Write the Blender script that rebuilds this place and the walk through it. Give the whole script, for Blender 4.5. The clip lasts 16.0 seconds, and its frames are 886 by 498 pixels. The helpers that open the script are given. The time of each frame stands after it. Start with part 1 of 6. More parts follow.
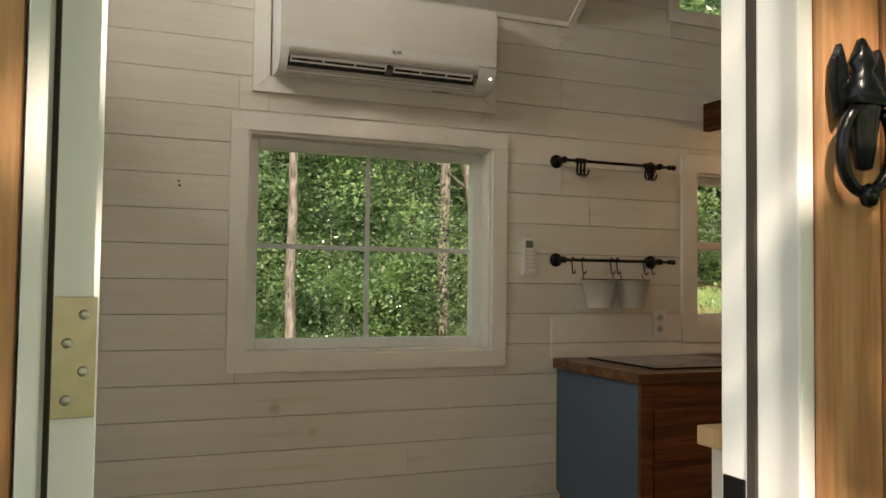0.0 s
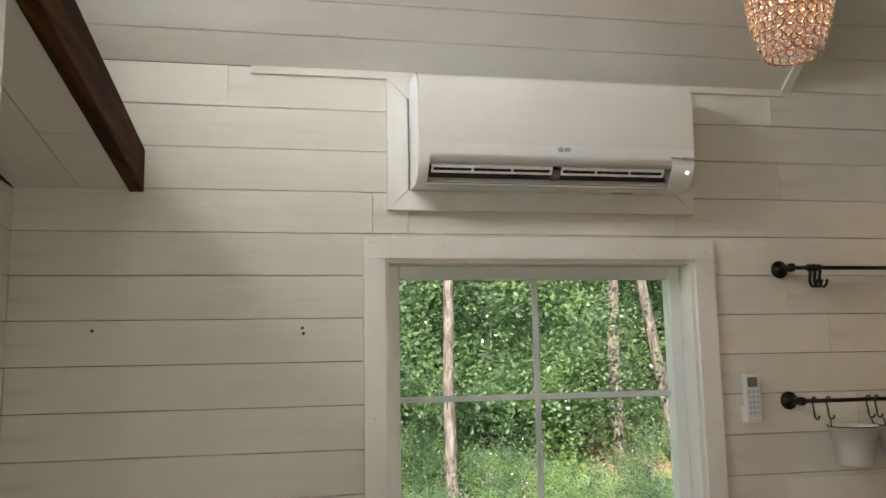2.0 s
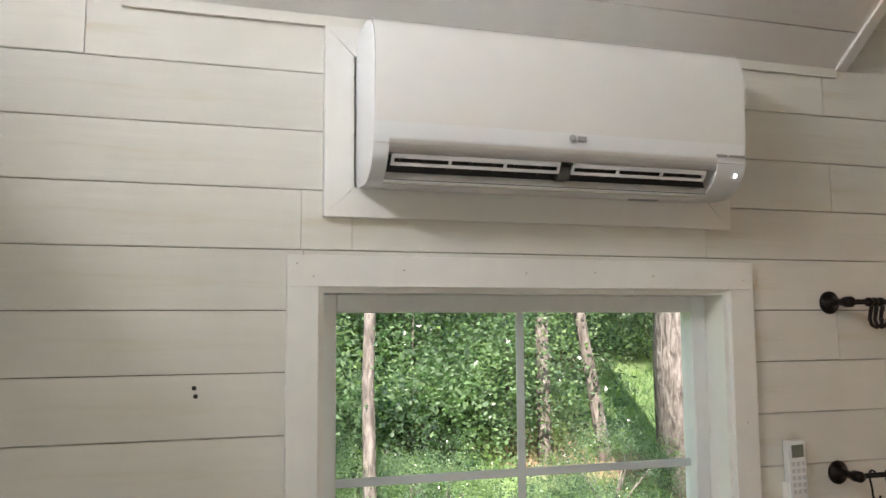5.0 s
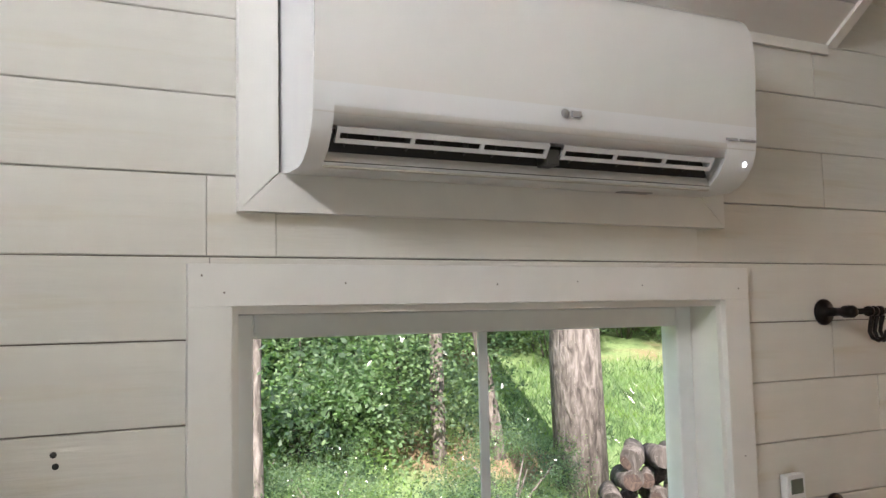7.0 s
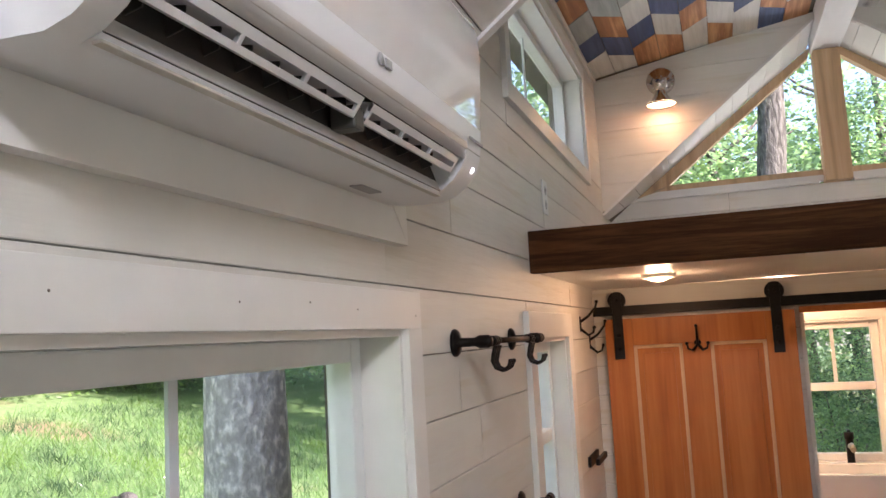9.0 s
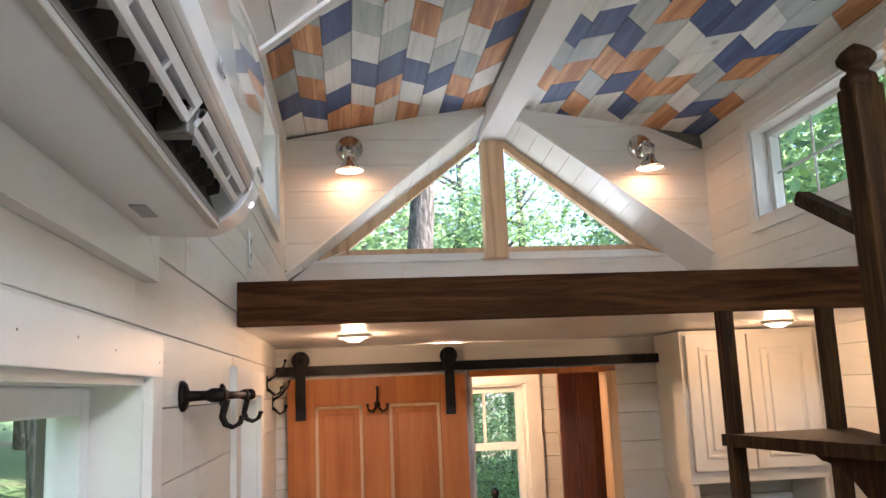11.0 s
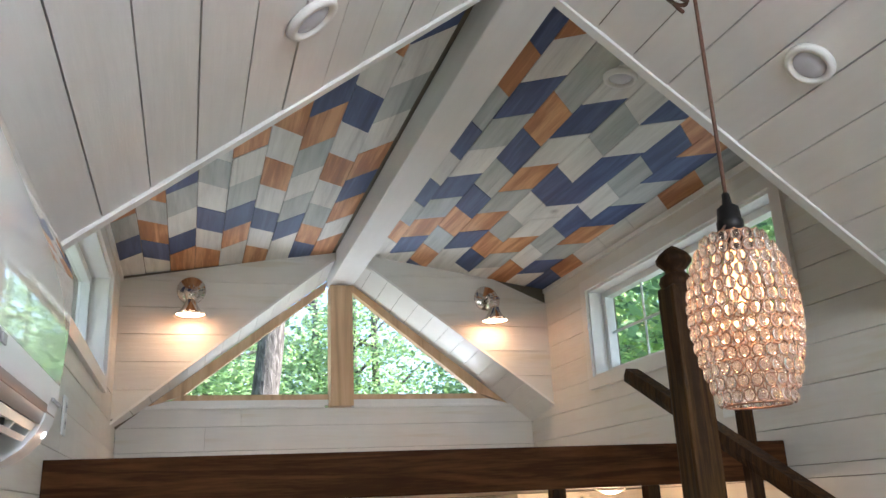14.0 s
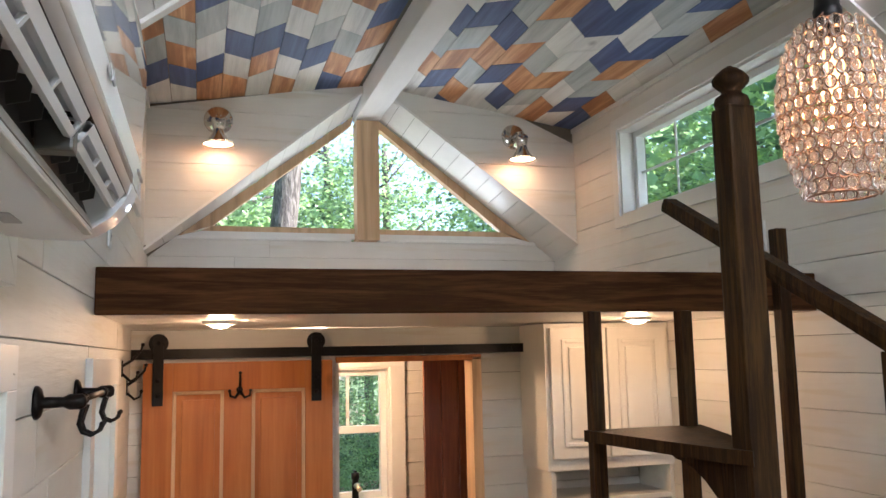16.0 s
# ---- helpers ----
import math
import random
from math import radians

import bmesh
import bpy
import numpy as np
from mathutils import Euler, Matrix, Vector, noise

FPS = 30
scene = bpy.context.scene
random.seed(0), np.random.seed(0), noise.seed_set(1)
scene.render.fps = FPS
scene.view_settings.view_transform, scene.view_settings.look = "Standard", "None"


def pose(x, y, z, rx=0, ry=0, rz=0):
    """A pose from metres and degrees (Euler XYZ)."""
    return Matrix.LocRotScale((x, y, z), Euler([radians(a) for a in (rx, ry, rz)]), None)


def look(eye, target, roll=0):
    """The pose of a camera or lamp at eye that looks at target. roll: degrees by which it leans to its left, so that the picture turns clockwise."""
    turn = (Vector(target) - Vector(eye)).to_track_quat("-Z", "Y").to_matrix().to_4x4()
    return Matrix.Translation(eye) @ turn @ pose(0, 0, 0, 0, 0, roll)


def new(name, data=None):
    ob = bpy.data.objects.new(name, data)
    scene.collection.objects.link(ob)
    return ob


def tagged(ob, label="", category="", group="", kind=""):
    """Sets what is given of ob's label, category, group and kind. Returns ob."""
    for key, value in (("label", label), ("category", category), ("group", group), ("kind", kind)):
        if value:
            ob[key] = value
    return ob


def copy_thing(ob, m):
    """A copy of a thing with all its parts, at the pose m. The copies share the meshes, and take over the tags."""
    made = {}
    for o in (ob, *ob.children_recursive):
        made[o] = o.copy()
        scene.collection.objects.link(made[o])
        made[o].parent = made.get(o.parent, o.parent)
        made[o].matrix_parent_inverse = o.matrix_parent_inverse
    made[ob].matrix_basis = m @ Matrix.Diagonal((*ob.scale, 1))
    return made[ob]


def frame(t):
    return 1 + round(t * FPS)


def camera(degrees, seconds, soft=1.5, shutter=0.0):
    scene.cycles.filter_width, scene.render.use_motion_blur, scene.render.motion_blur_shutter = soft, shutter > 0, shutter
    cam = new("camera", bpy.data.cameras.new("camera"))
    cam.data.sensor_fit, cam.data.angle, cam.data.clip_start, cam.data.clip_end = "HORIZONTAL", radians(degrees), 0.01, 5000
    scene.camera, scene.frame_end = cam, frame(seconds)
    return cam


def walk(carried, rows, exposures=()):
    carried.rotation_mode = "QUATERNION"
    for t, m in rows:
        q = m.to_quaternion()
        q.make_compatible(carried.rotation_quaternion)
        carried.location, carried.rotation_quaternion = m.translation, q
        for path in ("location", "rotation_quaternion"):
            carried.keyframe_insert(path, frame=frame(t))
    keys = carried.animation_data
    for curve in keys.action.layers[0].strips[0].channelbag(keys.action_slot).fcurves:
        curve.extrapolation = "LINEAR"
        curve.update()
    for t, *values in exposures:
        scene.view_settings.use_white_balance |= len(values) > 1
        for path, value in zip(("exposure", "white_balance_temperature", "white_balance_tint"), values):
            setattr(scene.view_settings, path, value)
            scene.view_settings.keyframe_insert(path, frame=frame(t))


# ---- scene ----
cam = camera(56.6, 16.0)
PATH = [
    (0, (0.11, -0.066, 1.209), (0.853, 1.789, 1.293), 0.7),
    (0.3, (0.164, 0.034, 1.178), (0.716, 1.956, 1.249), 0.7),
    (0.5, (0.197, 0.104, 1.188), (0.642, 2.052, 1.263), 0.4),
    (0.6, (0.215, 0.132, 1.196), (0.612, 2.091, 1.276), 0.1),
    (0.9, (0.206, 0.285, 1.248), (0.576, 2.245, 1.388), -0.9),
    (1, (0.222, 0.322, 1.255), (0.594, 2.28, 1.418), -1.2),
    (1.2, (0.196, 0.398, 1.321), (0.617, 2.347, 1.485), -1.8),
    (1.5, (0.221, 0.461, 1.39), (0.606, 2.413, 1.585), -1.9),
    (2, (0.272, 0.578, 1.466), (0.646, 2.525, 1.732), -1.1),
    (2.5, (0.349, 0.661, 1.582), (0.678, 2.621, 1.802), -0.4),
    (3, (0.373, 0.684, 1.607), (0.668, 2.652, 1.8), -0.5),
    (3.5, (0.365, 0.743, 1.604), (0.707, 2.703, 1.803), 0.2),
    (4, (0.377, 0.892, 1.593), (0.818, 2.834, 1.782), -0.2),
    (4.5, (0.335, 1.123, 1.611), (0.899, 3.035, 1.78), 0.8),
    (4.7, (0.301, 1.205, 1.647), (0.875, 3.112, 1.831), 0.1),
    (6.8, (0.333, 1.642, 1.74), (1.105, 3.478, 1.925), -0.6),
    (7, (0.304, 1.724, 1.745), (1.175, 3.517, 1.906), -1.2),
    (7.5, (0.272, 1.914, 1.726), (1.39, 3.566, 1.876), -0.4),
    (8, (0.272, 2.144, 1.734), (1.603, 3.608, 2.026), -0.6),
    (8.5, (0.252, 2.336, 1.744), (1.893, 3.429, 2.083), -2.2),
    (9, (0.209, 2.467, 1.743), (2.096, 3.093, 1.962), -3.1),
    (9.5, (0.205, 2.492, 1.73), (2.142, 2.942, 1.945), -1.1),
    (10, (0.235, 2.586, 1.721), (2.216, 2.744, 1.95), -1.2),
    (10.2, (0.245, 2.646, 1.714), (2.235, 2.659, 1.914), -2.6),
    (12.3, (0.211, 2.7, 1.815), (2.109, 2.29, 2.294), -2.0),
    (12.5, (0.204, 2.688, 1.834), (2.095, 2.294, 2.352), -2.5),
    (13, (0.202, 2.66, 1.884), (2.051, 2.202, 2.493), -2.1),
    (13.5, (0.201, 2.636, 1.895), (2.023, 2.09, 2.515), -3.2),
    (14, (0.216, 2.636, 1.895), (2.038, 2.066, 2.489), -2.7),
    (14.5, (0.228, 2.648, 1.89), (2.066, 2.095, 2.453), -2.2),
    (15, (0.243, 2.66, 1.882), (2.106, 2.133, 2.386), -1.7),
    (15.5, (0.276, 2.699, 1.861), (2.163, 2.182, 2.273), -0.2),
    (16, (0.28, 2.728, 1.804), (2.182, 2.166, 2.057), -1.2),
]
# ---- light levels ----
SKY, SUN, DOOR_LIGHT, WEST_LIGHT = 0.15, 5.0, 2.0, 6.0
GABLE_LIGHT, CLERESTORY_LIGHT = 2.7, 0.62
PENDANT, SCONCE, DOWN, BATH = 0.40, 0.34, 1.6, 7.0
BULB_GLOW, SCONCE_GLOW = 2.0, 4.0
EXPOSURES = [(0, 1.0, 8000, 17), (0.6, 1.12, 7800, 18), (1.2, 1.28, 7300, 18), (3.5, 1.68, 6600, 19), (6.8, 1.58, 6450, 21), (8, 1.6, 6350, 24), (9.5, 1.88, 6150, 26), (12.5, 2.05, 5800, 18), (16, 2.0, 5850, 19)]
walk(cam, [(t, look(eye, target, roll)) for t, eye, target, roll in PATH], EXPOSURES)

# ---- world and sun ----
world = bpy.data.worlds.new("world")
scene.world = world
world.use_nodes = True
wn = world.node_tree.nodes
sky = wn.new("ShaderNodeTexSky")
sky.sky_type = "NISHITA"
sky.sun_disc = False
sky.sun_elevation, sky.sun_rotation = radians(43), radians(200)
wn["Background"].inputs[1].default_value = SKY
world.node_tree.links.new(sky.outputs[0], wn["Background"].inputs[0])

sun = new("sun", bpy.data.lights.new("sun", "SUN"))
sun.data.energy, sun.data.angle, sun.data.color = SUN, radians(0.6), (1, 0.94, 0.84)
SUN_WAY = Vector((math.sin(radians(200)) * math.cos(radians(43)), math.cos(radians(200)) * math.cos(radians(43)), math.sin(radians(43))))
sun.matrix_world = look(SUN_WAY * 30, (0, 0, 0))


def area_lamp(name, at, to, sx, sy, watts, colour):
    lamp = new(name, bpy.data.lights.new(name, "AREA"))
    lamp.data.shape, lamp.data.size, lamp.data.size_y = "RECTANGLE", sx, sy
    lamp.data.energy, lamp.data.color = watts, colour
    lamp.matrix_world = look(at, to)
    return lamp


def bulb(name, at, watts, radius, colour=(1, 0.62, 0.32)):
    lamp = new(name, bpy.data.lights.new(name, "POINT"))
    lamp.data.energy, lamp.data.shadow_soft_size, lamp.data.color = watts, radius, colour
    lamp.location = at
    return lamp


area_lamp("doorway_daylight", (0.48, 0.64, 1.05), (0.48, 3, 1.05), 0.60, 1.9, DOOR_LIGHT, (0.93, 1, 0.97))
area_lamp("west_window_daylight", (-0.592, 1.85, 2.70), (3.0, 1.85, 0.90), 0.82, 0.17, WEST_LIGHT, (0.95, 1, 0.98))
area_lamp("gable_window_daylight", (5.22, 1.85, 2.30), (2.9, 1.85, 3.0), 1.7, 0.25, GABLE_LIGHT, (0.95, 1, 0.96))
area_lamp("north_clerestory_daylight", (3.2, 3.33, 2.36), (3.2, 2.4, 3.2), 1.1, 0.22, CLERESTORY_LIGHT, (0.95, 1, 0.98))
area_lamp("south_clerestory_daylight", (3.2, 0.37, 2.36), (3.2, 1.3, 3.2), 1.1, 0.22, CLERESTORY_LIGHT, (0.95, 1, 0.98))


# ---- materials ----
def graph(name):
    m = bpy.data.materials.new(name)
    m.use_nodes = True
    n, l = m.node_tree.nodes, m.node_tree.links
    return m, n, l, n["Principled BSDF"]


def ramp(n, stops):
    r = n.new("ShaderNodeValToRGB")
    e = r.color_ramp.elements
    while len(e) < len(stops):
        e.new(0.5)
    for el, (p, c) in zip(e, stops):
        el.position, el.color = p, (*c, 1)
    return r


def tint(c, k):
    return tuple(min(1, v * k) for v in c)


def painted(name, colour, rough=0.45, grain=(3, 40, 40), vary=0.06, bump=0.12, dirt=0.10, per_piece=True, dirt_colour=None, knots=0.0):
    """Brushed paint over boards: grain along the board, faint stains, a slight change from piece to piece."""
    m, n, l, b = graph(name)
    co = n.new("ShaderNodeTexCoord")
    mp = n.new("ShaderNodeMapping")
    mp.inputs["Scale"].default_value = grain
    l.new(co.outputs["Object"], mp.inputs[0])
    fine = n.new("ShaderNodeTexNoise")
    fine.inputs["Scale"].default_value, fine.inputs["Detail"].default_value = 2.0, 6
    l.new(mp.outputs[0], fine.inputs["Vector"])
    big = n.new("ShaderNodeTexNoise")
    big.inputs["Scale"].default_value, big.inputs["Detail"].default_value = 2.3, 4
    l.new(co.outputs["Object"], big.inputs["Vector"])
    r = ramp(n, [(0.3, tint(dirt_colour or colour, 1 - (0 if dirt_colour else dirt))), (0.62, colour)])
    l.new(big.outputs[0], r.inputs[0])
    hsv = n.new("ShaderNodeHueSaturation")
    l.new(r.outputs[0], hsv.inputs["Color"])
    info = n.new("ShaderNodeObjectInfo") if per_piece else n.new("ShaderNodeNewGeometry")
    mr = n.new("ShaderNodeMapRange")
    mr.inputs[3].default_value, mr.inputs[4].default_value = 1 - vary, 1 + vary * 0.4
    l.new(info.outputs["Random"] if per_piece else info.outputs["Random Per Island"], mr.inputs[0])
    mul = n.new("ShaderNodeMath")
    mul.operation = "MULTIPLY"
    mf = n.new("ShaderNodeMapRange")
    mf.inputs[3].default_value, mf.inputs[4].default_value = 0.94, 1.03
    l.new(fine.outputs[0], mf.inputs[0])
    l.new(mr.outputs[0], mul.inputs[0])
    l.new(mf.outputs[0], mul.inputs[1])
    l.new(mul.outputs[0], hsv.inputs["Value"])
    if knots:
        vo = n.new("ShaderNodeTexVoronoi")
        vo.inputs["Scale"].default_value = 2.1
        off = n.new("ShaderNodeVectorMath")
        off.operation = "SCALE"
        off.inputs[0].default_value = (9, 7, 5)
        l.new(info.outputs["Random"], off.inputs["Scale"])
        shift = n.new("ShaderNodeVectorMath")
        l.new(co.outputs["Object"], shift.inputs[0])
        l.new(off.outputs[0], shift.inputs[1])
        l.new(shift.outputs[0], vo.inputs["Vector"])
        spot = ramp(n, [(0.0, (0.62, 0.52, 0.40)), (0.03, (0.80, 0.75, 0.66)), (0.06, (1, 1, 1))])
        l.new(vo.outputs["Distance"], spot.inputs[0])
        streak = n.new("ShaderNodeTexNoise")
        streak.inputs["Scale"].default_value, streak.inputs["Detail"].default_value = 0.8, 6
        l.new(mp.outputs[0], streak.inputs["Vector"])
        sr = ramp(n, [(0.30, (0.90, 0.86, 0.78)), (0.42, (1, 1, 1))])
        l.new(streak.outputs[0], sr.inputs[0])
        m1 = n.new("ShaderNodeMix")
        m1.data_type, m1.blend_type = "RGBA", "MULTIPLY"
        m1.inputs[0].default_value = knots
        l.new(hsv.outputs[0], m1.inputs[6])
        l.new(spot.outputs[0], m1.inputs[7])
        m2 = n.new("ShaderNodeMix")
        m2.data_type, m2.blend_type = "RGBA", "MULTIPLY"
        m2.inputs[0].default_value = knots
        l.new(m1.outputs[2], m2.inputs[6])
        l.new(sr.outputs[0], m2.inputs[7])
        l.new(m2.outputs[2], b.inputs["Base Color"])
    else:
        l.new(hsv.outputs[0], b.inputs["Base Color"])
    b.inputs["Roughness"].default_value = rough
    bm_ = n.new("ShaderNodeBump")
    bm_.inputs["Strength"].default_value, bm_.inputs["Distance"].default_value = bump, 0.01
    l.new(fine.outputs[0], bm_.inputs["Height"])
    l.new(bm_.outputs[0], b.inputs["Normal"])
    return m


def timber(name, dark, light, rough=0.45, axis=0, bands=6.0, bump=0.15, per_piece=False, coat=0.0, spec=0.4):
    """Stained wood with long grain along one axis, broader bands and a few dark knots."""
    m, n, l, b = graph(name)
    co = n.new("ShaderNodeTexCoord")
    mp = n.new("ShaderNodeMapping")
    s = [14.0, 14.0, 14.0]
    s[axis] = 0.9
    mp.inputs["Scale"].default_value = s
    if per_piece:
        info = n.new("ShaderNodeObjectInfo")
        sc = n.new("ShaderNodeVectorMath")
        sc.operation = "SCALE"
        sc.inputs[0].default_value = (7, 5, 9)
        l.new(info.outputs["Random"], sc.inputs["Scale"])
        l.new(sc.outputs[0], mp.inputs["Location"])
    l.new(co.outputs["Object"], mp.inputs[0])
    wave = n.new("ShaderNodeTexNoise")
    wave.inputs["Scale"].default_value, wave.inputs["Detail"].default_value, wave.inputs["Distortion"].default_value = bands / 4, 8, 1.2
    l.new(mp.outputs[0], wave.inputs["Vector"])
    fine = n.new("ShaderNodeTexNoise")
    fine.inputs["Scale"].default_value, fine.inputs["Detail"].default_value = bands * 2.2, 4
    l.new(mp.outputs[0], fine.inputs["Vector"])
    mixv = n.new("ShaderNodeMath")
    mixv.operation = "MULTIPLY_ADD"
    mixv.inputs[1].default_value, mixv.inputs[2].default_value = 0.35, -0.17
    l.new(fine.outputs[0], mixv.inputs[0])
    add = n.new("ShaderNodeMath")
    l.new(wave.outputs[0], add.inputs[0])
    l.new(mixv.outputs[0], add.inputs[1])
    r = ramp(n, [(0.26, tint(dark, 0.75)), (0.45, dark), (0.66, light)])
    l.new(add.outputs[0], r.inputs[0])
    knots = n.new("ShaderNodeTexVoronoi")
    knots.inputs["Scale"].default_value = 1.1
    mk = n.new("ShaderNodeMapping")
    ks = [3.0, 3.0, 3.0]
    ks[axis] = 1.6
    mk.inputs["Scale"].default_value = ks
    l.new(co.outputs["Object"], mk.inputs[0])
    l.new(mk.outputs[0], knots.inputs["Vector"])
    kr = ramp(n, [(0.0, (0.25, 0.25, 0.25)), (0.07, (1, 1, 1))])
    l.new(knots.outputs["Distance"], kr.inputs[0])
    mx = n.new("ShaderNodeMix")
    mx.data_type, mx.blend_type = "RGBA", "MULTIPLY"
    mx.inputs[0].default_value = 0.8
    l.new(r.outputs[0], mx.inputs[6])
    l.new(kr.outputs[0], mx.inputs[7])
    l.new(mx.outputs[2], b.inputs["Base Color"])
    rr = n.new("ShaderNodeMapRange")
    rr.inputs[3].default_value, rr.inputs[4].default_value = rough - 0.08, rough + 0.12
    l.new(fine.outputs[0], rr.inputs[0])
    l.new(rr.outputs[0], b.inputs["Roughness"])
    b.inputs["Coat Weight"].default_value = coat
    b.inputs["Specular IOR Level"].default_value = spec
    bm_ = n.new("ShaderNodeBump")
    bm_.inputs["Strength"].default_value, bm_.inputs["Distance"].default_value = bump, 0.008
    l.new(add.outputs[0], bm_.inputs["Height"])
    l.new(bm_.outputs[0], b.inputs["Normal"])
    return m


def plain(name, colour, rough=0.4, metal=0.0, noise_amount=0.08, scale=30, bump=0.03, emit=0.0, emit_colour=None, coat=0.0):
    m, n, l, b = graph(name)
    co = n.new("ShaderNodeTexCoord")
    t = n.new("ShaderNodeTexNoise")
    t.inputs["Scale"].default_value, t.inputs["Detail"].default_value = scale, 5
    l.new(co.outputs["Object"], t.inputs["Vector"])
    r = ramp(n, [(0.3, tint(colour, 1 - noise_amount)), (0.7, tint(colour, 1 + noise_amount * 0.5))])
    l.new(t.outputs[0], r.inputs[0])
    l.new(r.outputs[0], b.inputs["Base Color"])
    b.inputs["Roughness"].default_value, b.inputs["Metallic"].default_value = rough, metal
    b.inputs["Coat Weight"].default_value = coat
    bm_ = n.new("ShaderNodeBump")
    bm_.inputs["Strength"].default_value, bm_.inputs["Distance"].default_value = bump, 0.004
    l.new(t.outputs[0], bm_.inputs["Height"])
    l.new(bm_.outputs[0], b.inputs["Normal"])
    if emit:
        b.inputs["Emission Color"].default_value = (*(emit_colour or colour), 1)
        b.inputs["Emission Strength"].default_value = emit
    return m


def glass(name, colour=(1, 1, 1), rough=0.0, thin=True, milk=0.0):
    m, n, l, b = graph(name)
    if milk:
        tr = n.new("ShaderNodeBsdfTranslucent")
        tr.inputs[0].default_value = (*colour, 1)
        mx = n.new("ShaderNodeMixShader")
        mx.inputs[0].default_value = milk
        l.new(b.outputs[0], mx.inputs[1])
        l.new(tr.outputs[0], mx.inputs[2])
        l.new(mx.outputs[0], n["Material Output"].inputs[0])
    b.inputs["Base Color"].default_value = (*colour, 1)
    b.inputs["Roughness"].default_value = rough
    b.inputs["Transmission Weight"].default_value = 1.0
    b.inputs["IOR"].default_value = 1.05 if thin else 1.5
    return m


PLANK = painted("whitewashed_plank_paint", (0.74, 0.72, 0.66), 0.5, (2.5, 30, 30), 0.055, 0.16, 0.10, knots=0.8)
PLANK_Y = painted("whitewashed_plank_paint_across", (0.74, 0.72, 0.66), 0.5, (30, 2.5, 30), 0.055, 0.16, 0.10, knots=0.8)
CEIL = painted("white_ceiling_paint", (0.76, 0.74, 0.70), 0.33, (2.5, 25, 25), 0.03, 0.07, 0.05, per_piece=False)
TRIM = painted("white_trim_paint", (0.80, 0.79, 0.75), 0.35, (8, 8, 8), 0.02, 0.08, 0.06)
JOINT = plain("dark_joint_backing", (0.16, 0.14, 0.11), 0.9)
VINYL = plain("white_vinyl_sash", (0.78, 0.80, 0.79), 0.35, 0, 0.03)
GRILLE = plain("grey_white_grille_bar", (0.66, 0.71, 0.72), 0.45, 0, 0.03)
GLASS = glass("window_glass")
BEAM = timber("dark_stained_beam", (0.040, 0.015, 0.005), (0.095, 0.038, 0.013), 0.7, 1, 7, spec=0.08)
RIDGE = painted("white_painted_beam", (0.80, 0.79, 0.77), 0.4, (3, 20, 20), 0.02, 0.15, 0.06)
PINE = timber("raw_pine", (0.58, 0.39, 0.22), (0.65, 0.46, 0.28), 0.5, 2, 3)
DOORPINE = timber("orange_varnished_pine", (0.42, 0.135, 0.027), (0.50, 0.185, 0.043), 0.42, 2, 2.4, 0.05)
FLOORWOOD = timber("floor_boards_wood", (0.22, 0.12, 0.06), (0.36, 0.21, 0.11), 0.4, 0, 6, per_piece=True)
BLACK = plain("black_iron", (0.012, 0.011, 0.010), 0.45, 0.6, 0.3, 60, 0.1)


# ---- mesh helpers ----
def part(name, bm, material, parent=None, label=""):
    me = bpy.data.meshes.new(name)
    bm.normal_update()
    bm.to_mesh(me)
    bm.free()
    for m in (material if isinstance(material, (list, tuple)) else [material]):
        me.materials.append(m)
    ob = new(name, me)
    if parent is not None:
        ob.parent = parent
    if label:
        ob["label"] = label
    return ob


def thing(name, label, category, group="", kind="", at=(0, 0, 0)):
    ob = new(name)
    ob.location = at
    ob.empty_display_size = 0.1
    return tagged(ob, label, category, group, kind)


def box(bm, a, b, bevel=0.0, index=0):
    """A box between two corners, its edges rounded by bevel."""
    a, b = Vector(a), Vector(b)
    lo = Vector((min(a[i], b[i]) for i in range(3)))
    hi = Vector((max(a[i], b[i]) for i in range(3)))
    made = bmesh.ops.create_cube(bm, size=1.0, matrix=Matrix.Translation((lo + hi) / 2) @ Matrix.Diagonal((*(hi - lo), 1)))
    faces = {f for v in made["verts"] for f in v.link_faces}
    for f in faces:
        f.material_index = index
    if bevel:
        edges = list({e for f in faces for e in f.edges})
        out = bmesh.ops.bevel(bm, geom=edges, offset=bevel, segments=2, affect="EDGES", profile=0.6)
        for f in out["faces"]:
            f.material_index = index
    return bm


def boxes(*pairs, bevel=0.0):
    bm = bmesh.new()
    for a, b in pairs:
        box(bm, a, b, bevel)
    return bm


def prism(bm, poly, way, index=0):
    """A solid from a flat outline, pushed along way."""
    way = Vector(way)
    lo = [bm.verts.new(Vector(p)) for p in poly]
    hi = [bm.verts.new(Vector(p) + way) for p in poly]
    fs = [bm.faces.new(lo), bm.faces.new(hi)]
    for i in range(len(poly)):
        j = (i + 1) % len(poly)
        fs.append(bm.faces.new((lo[i], lo[j], hi[j], hi[i])))
    for f in fs:
        f.material_index = index
    bmesh.ops.recalc_face_normals(bm, faces=fs)
    return bm


